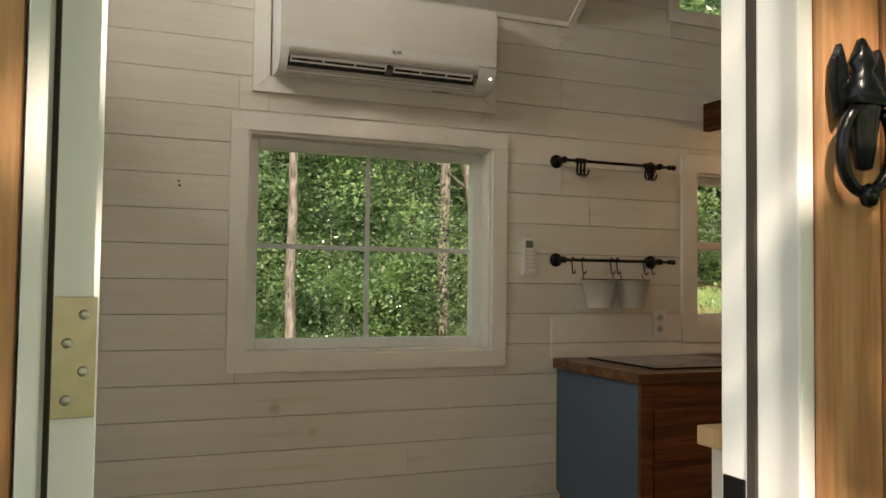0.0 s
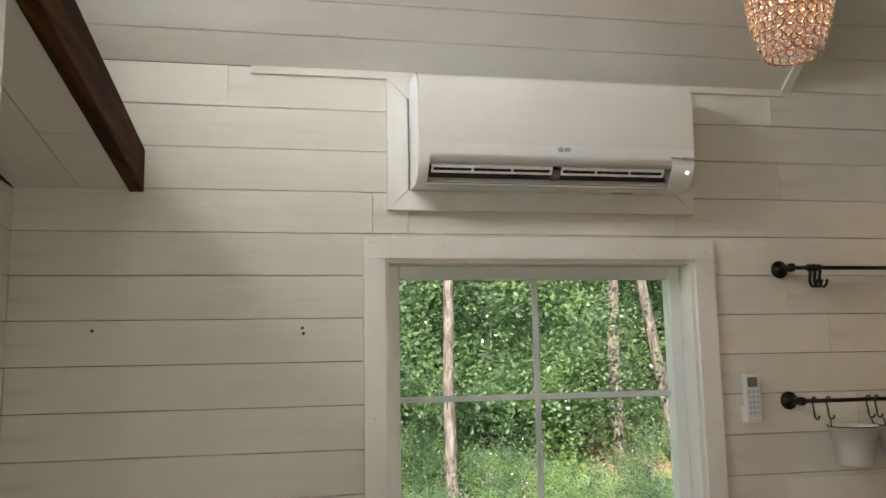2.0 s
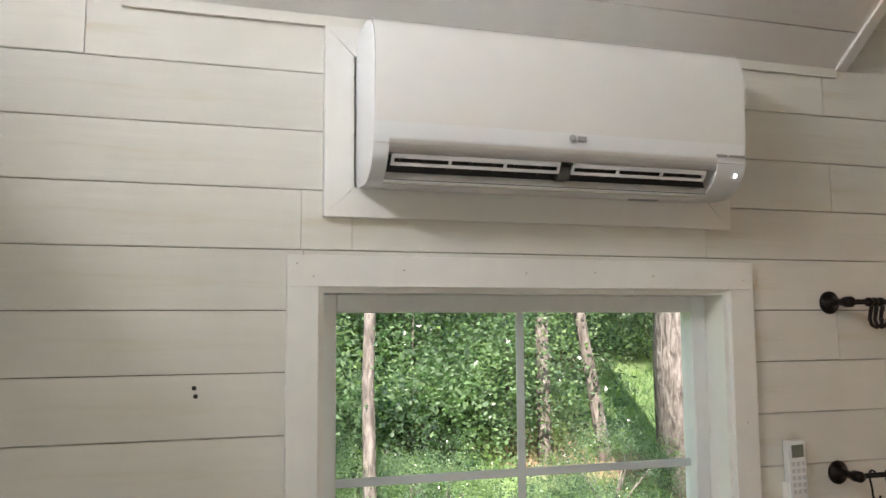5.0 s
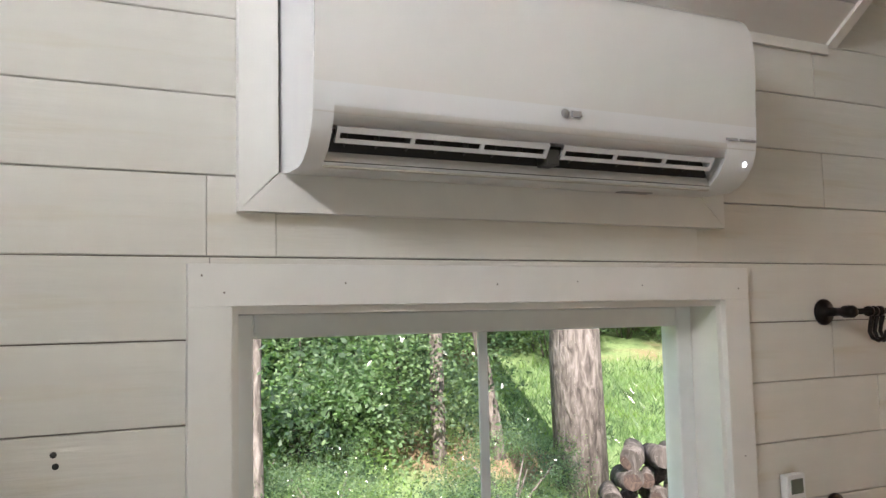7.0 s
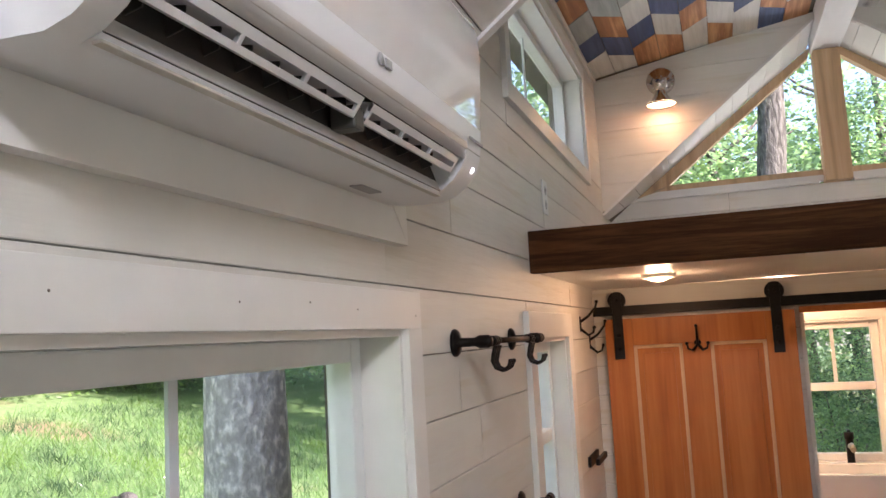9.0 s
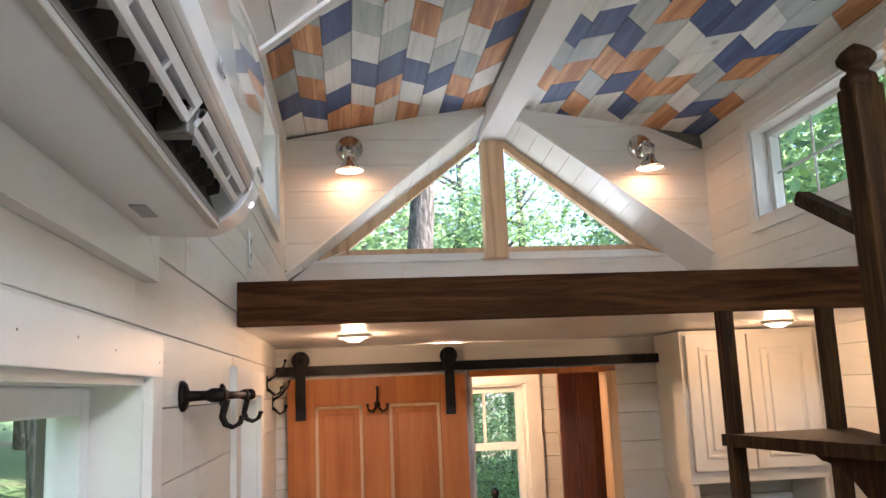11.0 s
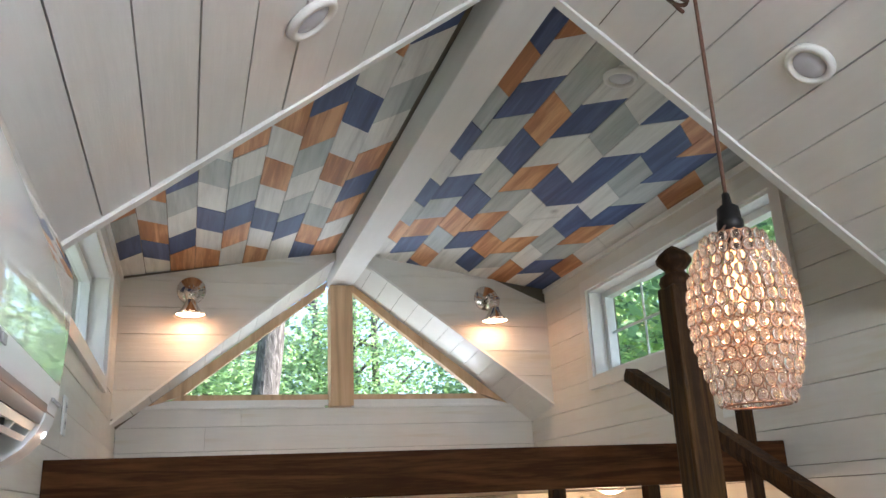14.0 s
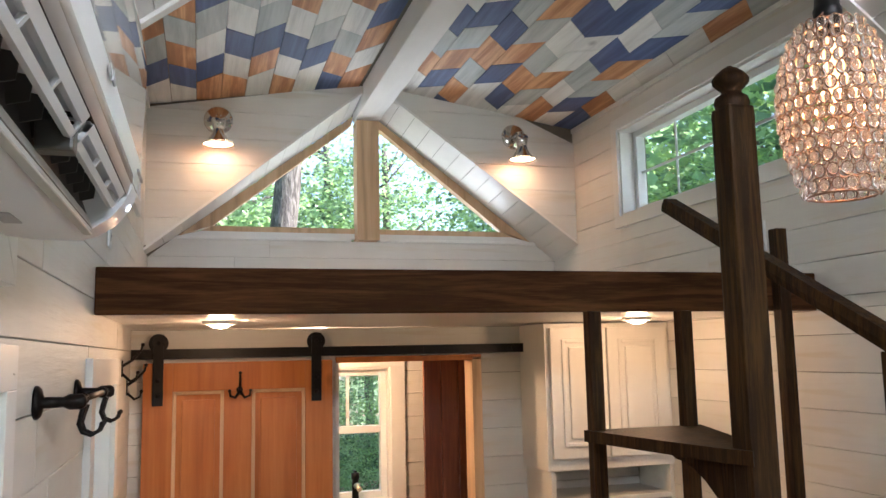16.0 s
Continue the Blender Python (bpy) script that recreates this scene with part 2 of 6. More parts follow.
def rod(bm, a, b, r, r2=None, seg=12, index=0):
    a, b = Vector(a), Vector(b)
    d = b - a
    m = Matrix.Translation((a + b) / 2) @ d.to_track_quat("Z", "Y").to_matrix().to_4x4()
    made = bmesh.ops.create_cone(bm, cap_ends=True, segments=seg, radius1=r, radius2=r if r2 is None else r2, depth=d.length, matrix=m)
    for f in {f for v in made["verts"] for f in v.link_faces}:
        f.smooth = len(f.verts) == 4
        f.material_index = index
    return bm


def lathe(bm, profile, at, axis=(0, 0, 1), seg=24, index=0):
    """A turned solid: profile rows of (radius, height) along axis from at."""
    m = Matrix.Translation(at) @ Vector(axis).to_track_quat("Z", "Y").to_matrix().to_4x4()
    rings = []
    for r, h in profile:
        if r < 1e-5:
            rings.append([bm.verts.new(m @ Vector((0, 0, h)))])
        else:
            rings.append([bm.verts.new(m @ Vector((r * math.cos(2 * math.pi * i / seg), r * math.sin(2 * math.pi * i / seg), h))) for i in range(seg)])
    fs = []
    for p, q in zip(rings, rings[1:]):
        for i in range(seg):
            j = (i + 1) % seg
            if len(p) == 1 and len(q) == 1:
                continue
            if len(p) == 1:
                fs.append(bm.faces.new((p[0], q[j], q[i])))
            elif len(q) == 1:
                fs.append(bm.faces.new((p[i], p[j], q[0])))
            else:
                fs.append(bm.faces.new((p[i], p[j], q[j], q[i])))
    for f in fs:
        f.smooth = True
        f.material_index = index
    bmesh.ops.recalc_face_normals(bm, faces=fs)
    return bm


def tube(bm, pts, r, seg=8, index=0):
    """A round bar along a line of points, with a tapering radius where r is a pair."""
    pts = [Vector(p) for p in pts]
    rings = []
    n = len(pts)
    up = None
    for i, p in enumerate(pts):
        d = (pts[min(i + 1, n - 1)] - pts[max(i - 1, 0)]).normalized()
        if up is None:
            up = d.orthogonal().normalized()
        up = (up - d * up.dot(d)).normalized()
        side = d.cross(up)
        rr = r if not isinstance(r, tuple) else r[0] + (r[1] - r[0]) * i / (n - 1)
        rings.append([bm.verts.new(p + rr * (math.cos(2 * math.pi * k / seg) * up + math.sin(2 * math.pi * k / seg) * side)) for k in range(seg)])
    fs = []
    for a, b in zip(rings, rings[1:]):
        for k in range(seg):
            j = (k + 1) % seg
            fs.append(bm.faces.new((a[k], a[j], b[j], b[k])))
    fs.append(bm.faces.new(rings[0][::-1]))
    fs.append(bm.faces.new(rings[-1]))
    for f in fs:
        f.smooth = len(f.verts) == 4
        f.material_index = index
    bmesh.ops.recalc_face_normals(bm, faces=fs)
    return bm


# ---- plan: the room runs along x, the entry is in the south wall ----
N, S = 3.0, 0.70                 # inner faces of the long walls
W, E, EU = -0.474, 4.80, 4.47    # west end, east gable, upper gable over the dormers
EAVE, TOP, RIDGEZ = 2.345, 3.066, 3.235
STRIP = 1.91                     # where the steep roof ends and the dormers begin
MID = 1.85
PITCH = 0.1255                   # board height
TH = 0.012                       # board thickness


def wall_with_holes(name, label, axis, face, thick, lo, hi, z0, z1, holes, material):
    """A wall along x (axis 0) or y (axis 1), its inner side at face, with openings (a, b, za, zb) through it."""
    bm = bmesh.new()
    cuts = sorted({lo, hi, *(h[0] for h in holes), *(h[1] for h in holes)})
    for a, b in zip(cuts, cuts[1:]):
        spans = sorted((h[2], h[3]) for h in holes if h[0] <= a + 1e-6 and h[1] >= b - 1e-6)
        z = z0
        for s, t in spans + [(z1, z1)]:
            if s - z > 1e-4:
                if axis == 0:
                    box(bm, (a, face, z), (b, face + thick, s))
                else:
                    box(bm, (face, a, z), (face + thick, b, s))
            z = t
    return tagged(part(name, bm, material), label, "wall", kind="structure")


BOARD = {}


def board_mesh(length, height, thick, material):
    """A board with its long front edges eased, along x, front at -y, shared by boards of one size."""
    key = (round(length, 3), round(height, 4), thick, material.name)
    if key not in BOARD:
        bm = bmesh.new()
        c = 0.0014
        prof = [(0, 0), (-thick + c, 0), (-thick, c), (-thick, height - c), (-thick + c, height), (0, height)]
        prism(bm, [(0, y, z) for y, z in prof], (length, 0, 0))
        me = bpy.data.meshes.new("board")
        bm.to_mesh(me)
        bm.free()
        me.materials.append(material)
        BOARD[key] = me
    return BOARD[key]


def boards(parent, lo, hi, z0, z1, holes, put, material, seed, longest=4.2, gap=0.0019, top=None, pitch=PITCH, first=None, cuts=()):
    """Rows of boards between lo and hi, with butt joints, cut round the holes; put(u, z, length) gives the pose of one."""
    rnd = random.Random(seed)
    z = z0 if first is None else first
    while z < z1 - 0.01:
        h = min(pitch, z1 - z) - gap
        zz = max(z, z0)
        h -= zz - z
        if h > 0.01:
            pieces = [(lo, hi, zz, zz + h)]
            for a, b, za, zb in holes:
                cut = []
                for u, v, p, q in pieces:
                    if za >= q - 0.002 or zb <= p + 0.002 or a >= v or b <= u:
                        cut.append((u, v, p, q))
                        continue
                    cut += [(u, min(v, a), p, q), (max(u, b), v, p, q), (max(u, a), min(v, b), p, min(q, za)), (max(u, a), min(v, b), max(p, zb), q)]
                pieces = [c for c in cut if c[1] - c[0] > 0.01 and c[3] - c[2] > 0.004]
            split = []
            for u, v, p, q in pieces:
                xs = sorted({u, v, *(c for c, cz in cuts if u + 0.01 < c < v - 0.01 and zz <= cz < zz + h)})
                split += [(s, t, p, q) for s, t in zip(xs, xs[1:])]
            for u, v, p, q in split:
                at = u
                while at < v - 0.01:
                    ln = rnd.uniform(1.3, longest)
                    if v - at - ln < 0.35:
                        ln = v - at
                    end = min(v, at + ln)
                    ob = new("board", board_mesh(end - at - 0.0012, q - p, TH, material))
                    ob.parent = parent
                    ob.matrix_basis = put(at, p, end - at)
                    ob.location += ob.matrix_basis.to_3x3() @ Vector((0, rnd.uniform(-0.0015, 0.001), 0))
                    at = end
        z += pitch


# ---- large structure ----
WIN1 = (0.56, 1.55, 0.94, 1.765)
WIN2 = (2.58, 3.12, 1.036, 1.731)
CLER = (2.480, 3.940, 2.470, 2.915)
BATHWIN = (1.715, 2.26, 1.02, 1.74)
KM = (RIDGEZ - EAVE) / (N - MID)
SOFFIT = {1: (0.800, 2.327), -1: (0.727, 2.397)}   # slope and foot of the sloping soffits
KE = 0.755
KD = (RIDGEZ + 0.008 - TOP) / (N - MID)


def grow(h, d):
    return (h[0] - d, h[1] + d, h[2] - d, h[3] + d)


tagged(part("floor_base", boxes(((W - 0.2, S - 0.15, -0.12), (E + 0.2, N + 0.16, -0.02))), JOINT), "dark underlay of the boarded floor", "floor", kind="structure")
wall_n = wall_with_holes("wall_north", "long wall of whitewashed horizontal boards", 0, N + TH, 0.138, W - 0.15, STRIP, -0.1, EAVE + 0.13, [WIN1], JOINT)
wall_n2 = wall_with_holes("wall_north_dormer", "tall long wall of whitewashed horizontal boards", 0, N + TH, 0.138, STRIP, E + 0.15, -0.1, TOP + 0.12, [WIN2, CLER], JOINT)
DOORHOLE = (0.03, 0.82, -0.1, 2.08)
wall_s = wall_with_holes("wall_south", "entry wall of whitewashed horizontal boards", 0, S - TH, -0.065, W - 0.15, STRIP, -0.1, EAVE + 0.13, [DOORHOLE], JOINT)
wall_s2 = wall_with_holes("wall_south_dormer", "tall side wall of whitewashed horizontal boards", 0, S - TH, -0.138, STRIP, E + 0.15, -0.1, TOP + 0.12, [CLER], JOINT)
wall_e = wall_with_holes("wall_east", "end wall of whitewashed boards under the gable windows", 1, E + TH, 0.12, S - TH, N + TH, -0.1, 2.44, [BATHWIN], JOINT)
WESTWIN = (1.40, 2.30, 2.58, 2.82)
bm = bmesh.new()
wall_w = wall_with_holes("wall_west", "end wall of whitewashed boards", 1, W - TH, -0.12, S - TH, N + TH, -0.1, EAVE, [], JOINT)
for a, b in ((S - TH, 1.40), (2.30, N + TH)):
    ya, yb = (a, b)
    za, zb = EAVE + KM * min(ya - S + 0.04, N - ya + 0.04), EAVE + KM * min(yb - S + 0.04, N - yb + 0.04)
    prism(bm, [(W - 0.01, ya, EAVE), (W - 0.01, yb, EAVE), (W - 0.01, yb, max(zb, EAVE + 0.01)), (W - 0.01, ya, max(za, EAVE + 0.01))], (-0.12, 0, 0))
prism(bm, [(W - 0.01, 1.40, 2.82), (W - 0.01, 2.30, 2.82), (W - 0.01, 2.30, 2.94), (W - 0.01, MID, 3.26), (W - 0.01, 1.40, 2.94)], (-0.12, 0, 0))
box(bm, (W - 0.01, 1.40, EAVE), (W - 0.13, 2.30, 2.58))
tagged(part("wall_west_gable", bm, PLANK_Y), "white gable above the small loft", "wall", kind="structure")

# bathroom partition under the loft
BX = 3.87
BATHDOOR = (1.53, 2.16, -0.1, 1.79)
wall_b = wall_with_holes("wall_bathroom", "partition of whitewashed boards with a doorway", 1, BX + TH, 0.08, S, N, -0.02, 1.926, [BATHDOOR], JOINT)

# steep roof: two boarded slopes, one ceiling object
bm = bmesh.new()


def slope_point(x, d, side, k, z0):
    """A point of a roof plane, d metres in from the long wall."""
    return Vector((x, N - d if side > 0 else S + d, z0 + k * d))


def slope_boards(bm, x0, x1, side, k, z0, depth, width, thick, gap=0.0026, lift=0.0, rnd=None, index=0):
    nrm = Vector((0, k if side > 0 else -k, 1)).normalized()
    run = 1 / math.sqrt(1 + k * k)
    d = 0.0
    while d < depth - 0.005:
        e = min(depth, d + width * run - gap)
        o = nrm * ((rnd.uniform(-0.0012, 0.0012) if rnd else 0) + lift)
        q = [slope_point(x0, d, side, k, z0) + o, slope_point(x1, d, side, k, z0) + o, slope_point(x1, e, side, k, z0) + o, slope_point(x0, e, side, k, z0) + o]
        prism(bm, q, nrm * thick, index)
        d += width * run
    return bm


rnd = random.Random(5)
for side in (1, -1):
    slope_boards(bm, W - 0.1, STRIP, side, KM, EAVE, MID - S, 0.1122 if side > 0 else 0.1205, 0.012, rnd=rnd)
    nrm = Vector((0, KM if side > 0 else -KM, 1)).normalized()
    q = [slope_point(W - 0.3, -0.4, side, KM, EAVE) + nrm * 0.0125, slope_point(STRIP + 0.001, -0.4, side, KM, EAVE) + nrm * 0.0125,
         slope_point(STRIP + 0.001, MID - S, side, KM, EAVE) + nrm * 0.0125, slope_point(W - 0.3, MID - S, side, KM, EAVE) + nrm * 0.0125]
    prism(bm, q, nrm * 0.10, 1)
tagged(part("ceiling", bm, [CEIL, JOINT]), "steep ceiling of glossy white boards", "ceiling", kind="structure")

# trim strip along the edge of the steep ceiling
bm = bmesh.new()
for side in (1, -1):
    nrm = Vector((0, KM if side > 0 else -KM, 1)).normalized()
    q = [slope_point(STRIP, 0.0, side, KM, EAVE) - nrm * 0.008, slope_point(STRIP, MID - S, side, KM, EAVE) - nrm * 0.008,
         slope_point(STRIP, MID - S, side, KM, EAVE) + nrm * 0.03, slope_point(STRIP, 0.0, side, KM, EAVE) + nrm * 0.03]
    prism(bm, q, (0.03, 0, 0))
tagged(part("ceiling_trim", bm, TRIM), "white strip along the edge of the ceiling", "trim", kind="structure")

tagged(part("eave_strip", boxes(((0.165, N - 0.010, 2.320), (STRIP - 0.002, N - 0.001, 2.343)), bevel=0.001), PLANK), "narrow white strip along the top of the long wall", "trim", kind="structure")

# ridge beam
tagged(part("ridge_beam", boxes(((W, 1.775, 3.12), (E, 1.915, 3.27)), bevel=0.006), RIDGE), "white painted ridge beam", "beam", kind="structure")

# upper gable: two boarded wedges above the sloping soffits
for side, nm in ((1, "north"), (-1, "south")):
    y0 = N if side > 0 else S
    KS, FOOT = SOFFIT[side]
    ap = slope_point(EU + TH, MID - S, side, KS, FOOT)
    bm = prism(bmesh.new(), [(EU + TH, y0, FOOT + 0.012), (EU + TH, y0, TOP + 0.1), (EU + TH, MID + side * 0.02, RIDGEZ + 0.1), (EU + TH, MID + side * 0.02, ap.z)], (E - EU + 0.1, 0, 0))
    g = tagged(part("wall_gable_" + nm, bm, JOINT), "upper gable of grey-white boards beside the triangular windows", "wall", kind="structure")
    z = FOOT + 0.03
    while z < RIDGEZ:
        z1 = min(z + 0.138, RIDGEZ + 0.02)
        d0, d1 = (z - FOOT) / KS, (z1 - 0.002 - FOOT) / KS
        d0, d1 = max(0, min(d0, MID - S)), max(0, min(d1, MID - S))
        t0, t1 = max(0, (z - TOP) / KD), max(0, (z1 - 0.002 - TOP) / KD)
        if d0 > t0 + 0.02:
            poly = [(EU, y0 - side * t0, z), (EU, y0 - side * d0, z), (EU, y0 - side * max(d1, t1), z1 - 0.002), (EU, y0 - side * min(t1, max(d1, t1) - 0.002), z1 - 0.002)]
            part("board", prism(bmesh.new(), poly, (TH, 0, 0)), PLANK_Y, g)
        z = z1
    d = 0.0
    nrm = Vector((0, KS if side > 0 else -KS, 1)).normalized()
    while d < MID - S - 0.08:
        e = min(d + 0.085, MID - S - 0.07)
        q = [slope_point(EU - 0.012, d, side, KS, FOOT), slope_point(E + 0.01, d, side, KE, EAVE), slope_point(E + 0.01, e - 0.002, side, KE, EAVE), slope_point(EU - 0.012, e - 0.002, side, KS, FOOT)]
        part("board", prism(bmesh.new(), q, nrm * 0.012), TRIM, g)
        d = e

# cheeks that close the dormers above the steep roof
for side, nm in ((1, "north"), (-1, "south")):
    y0 = N + 0.13 if side > 0 else S - 0.13
    q = [(STRIP - 0.005, y0, EAVE - 0.05), (STRIP - 0.005, y0, TOP + 0.08), (STRIP - 0.005, MID, RIDGEZ + 0.06), (STRIP - 0.005, MID, RIDGEZ + 0.035)]
    tagged(part("dormer_cheek_" + nm, prism(bmesh.new(), q, (-0.06, 0, 0)), PLANK_Y), "white side of the dormer above the steep roof", "wall", kind="structure")

# loft floors with their dark beams
tagged(part("loft_floor", boxes(((2.667, S, 1.932), (E, N, 2.04))), CEIL), "white boarded underside of the sleeping loft", "ceiling", kind="structure")
tagged(part("loft_beam", boxes(((2.627, S + 0.001, 1.926), (2.667, N - 0.001, 2.054)), bevel=0.004), BEAM), "dark brown stained loft beam", "beam", kind="structure")
RISE = 0.103                     # the small loft climbs a little towards the entry wall


def tilted(bm):
    for v in bm.verts:
        v.co.z += RISE * (N - v.co.y)
    return bm


loft2 = thing("storage_loft", "white panelled underside of the small storage loft", "ceiling", kind="structure")
part("deck", tilted(boxes(((W, S, 1.975), (-0.168, N, 2.05)))), CEIL, loft2)
for x0, x1, cuts in ((W, -0.30, (0.0, 0.24, 1.1, 2.29)), (-0.298, -0.168, (0.0, 0.42, 1.4, 2.29))):
    for a, b in zip(cuts, cuts[1:]):
        part("panel", tilted(boxes(((x0 + 0.001, N - b + 0.002, 1.963), (x1 - 0.001, N - 0.003 - a, 1.9745)))), CEIL, loft2)
tagged(part("storage_loft_beam", tilted(boxes(((-0.168, S + 0.001, 1.954), (-0.128, N - 0.001, 2.079)), bevel=0.004)), BEAM), "dark brown stained beam of the storage loft", "beam", kind="structure")


# ---- windows ----
def casing(name, label, hole, face, out, width=0.075, proud=0.018, axis=0, parent=None):
    """Flat white boards round an opening, butt jointed, as parts of the window."""
    a, b, c, d = hole
    for lo, hi, z0, z1 in ((a - width, b + width, d, d + width), (a - width, b + width, c - width, c), (a - width, a, c, d), (b, b + width, c, d)):
        bm = bmesh.new()
        if axis == 0:
            box(bm, (lo, face - out * 0.0, z0), (hi, face + out * proud, z1), 0.0015)
        else:
            box(bm, (face, lo, z0), (face + out * proud, hi, z1), 0.0015)
        part("casing", bm, TRIM, parent)


def window(name, label, hole, face, depth, sash=0.045, casing_w=0.075, axis=0, inward=-1, bars_v=(), bars_h=(), rail=None, bar=0.018):
    """An opening lined with boards, a vinyl frame set back in it, grille bars and a pane. depth runs outwards."""
    w = thing(name, label, "window", kind="structure")
    casing(name, label, hole, face, inward, casing_w, 0.018, axis, w)
    a, b, c, d = hole
    o = -inward

    def bx(bm, u0, u1, w0, w1, z0, z1, bevel=0.0):
        if axis == 0:
            return box(bm, (u0, face + o * w0, z0), (u1, face + o * w1, z1), bevel)
        return box(bm, (face + o * w0, u0, z0), (face + o * w1, u1, z1), bevel)

    t = 0.012
    bm = bmesh.new()
    bx(bm, a, a + t, -0.004, depth, c, d)
    bx(bm, b - t, b, -0.004, depth, c, d)
    bx(bm, a + t, b - t, -0.004, depth, d - t, d)
    bx(bm, a + t, b - t, -0.006, depth, c, c + t)
    part("window_lining", bm, TRIM, w)
    fa, fb, fc, fd = a + t, b - t, c + t, d - t
    bm = bmesh.new()
    for u0, u1, z0, z1 in ((fa, fa + sash, fc, fd), (fb - sash, fb, fc, fd), (fa + sash, fb - sash, fc, fc + sash), (fa + sash, fb - sash, fd - sash, fd)):
        bx(bm, u0, u1, depth - 0.05, depth, z0, z1, 0.004)
    part("window_frame", bm, VINYL, w)
    if rail:
        part("meeting_rail", bx(bmesh.new(), fa + sash, fb - sash, depth - 0.045, depth - 0.005, rail - 0.02, rail + 0.02, 0.004), VINYL, w)
    for v in bars_v:
        lo, hi = (fc + sash, fd - sash) if not isinstance(v, tuple) else (v[1], v[2])
        u = v[0] if isinstance(v, tuple) else v
        part("grille_bar", bx(bmesh.new(), u - bar / 2, u + bar / 2, depth - 0.024, depth - 0.018, lo, hi), GRILLE, w)
    for h in bars_h:
        part("grille_bar", bx(bmesh.new(), fa + sash, fb - sash, depth - 0.026, depth - 0.020, h - bar / 2, h + bar / 2), GRILLE, w)
    pane = part("pane", bx(bmesh.new(), fa + sash, fb - sash, depth - 0.018, depth - 0.014, fc + sash, fd - sash), GLASS, w)
    pane.visible_shadow = False
    return w


win1 = window("window_1", "wide white window with a four-light grille", WIN1, N, 0.12, 0.04, 0.065, bars_v=(1.05,), bars_h=(1.345,))
for x, z in ((0.515, 1.812), (0.548, 1.786), (0.74, 1.800), (1.02, 1.798), (1.19, 1.802), (1.34, 1.795), (1.588, 1.788), (1.585, 1.45), (0.525, 1.30)):
    part("nail_head", lathe(bmesh.new(), [(0.0, 0.0006), (0.0013, 0.0005), (0.0016, 0.0)], (x, N - 0.018, z), (0, -1, 0), 8), JOINT, win1, "small dark nail head")
window("window_2", "white sash window beside the counter", WIN2, N, 0.10, 0.035, 0.08, rail=1.40)
window("window_3", "white clerestory window in the dormer", CLER, N, 0.12, 0.032, 0.055, bars_v=(3.21,), bar=0.02)
window("window_4", "white clerestory window in the dormer", CLER, S, 0.12, 0.032, 0.055, inward=1, bars_v=(2.84, 3.21, 3.58), bars_h=(2.69,), bar=0.012)
window("window_5", "white sash window of the bathroom", BATHWIN, E, 0.10, 0.035, 0.08, axis=1, rail=1.40, bars_v=((1.94, 1.40, 1.70),))

window("window_8", "low white window high in the small gable", WESTWIN, W - 0.01, 0.10, 0.02, 0.05, axis=1, inward=1)

# triangular gable windows with raw pine frames
for side, nm in ((1, "6"), (-1, "7")):
    w = thing("window_" + nm, "triangular gable window in a raw pine frame", "window", kind="structure")

    def P(y, z, x=E):
        return (x, MID + side * (y - MID), z)

    glass_poly = [P(2.676, 2.511), P(1.925, 2.511), P(1.925, 3.105)]
    frame_bits = [
        [P(2.735, 2.494), P(2.676, 2.511), P(1.925, 3.105), P(1.915, 3.140)],
        [P(2.735, 2.482), P(1.907, 2.482), P(1.907, 2.511), P(2.676, 2.511)],
    ]
    casing_bits = [
        [P(2.862, 2.446), P(2.735, 2.494), P(1.915, 3.140), P(1.907, 3.165)],
        [P(2.862, 2.452), P(1.907, 2.452), P(1.907, 2.482), P(2.735, 2.482)],
    ]
    for q, m in zip(casing_bits, (PINE, TRIM)):
        part("casing", prism(bmesh.new(), q, (0.05, 0, 0)), m, w, "raw pine casing" if m is PINE else "white painted casing")
    for i, q in enumerate(frame_bits):
        part("window_frame", prism(bmesh.new(), q, (0.046 if i else 0.055, 0, 0)), PINE, w)
    pane = part("pane", prism(bmesh.new(), [Vector(p) + Vector((0.035, 0, 0)) for p in glass_poly], (0.004, 0, 0)), GLASS, w)
    pane.visible_shadow = False
    part("window_sill", box(bmesh.new(), P(2.90, 2.436, E - 0.02), P(1.93, 2.453, E + 0.06), 0.003), TRIM, w)
post = tagged(part("gable_post", boxes(((E - 0.085, 1.781, 2.438), (E + 0.03, 1.907, 3.118)), bevel=0.003), PINE), "raw pine post between the gable windows", "post", kind="structure")


# ---- dormer ceiling: slanted pieces of painted and raw wood ----
T_BLUE = timber("blue_stained_tile", (0.045, 0.078, 0.19), (0.085, 0.130, 0.28), 0.5, 0, 5, 0.1)
T_ORANGE = timber("raw_cedar_tile", (0.44, 0.19, 0.07), (0.70, 0.38, 0.18), 0.5, 0, 4, 0.1)
T_WHITE = timber("white_washed_tile", (0.68, 0.68, 0.64), (0.78, 0.78, 0.74), 0.5, 0, 5, 0.08)
T_GREY = timber("grey_green_tile", (0.40, 0.44, 0.43), (0.50, 0.54, 0.52), 0.5, 0, 5, 0.08)
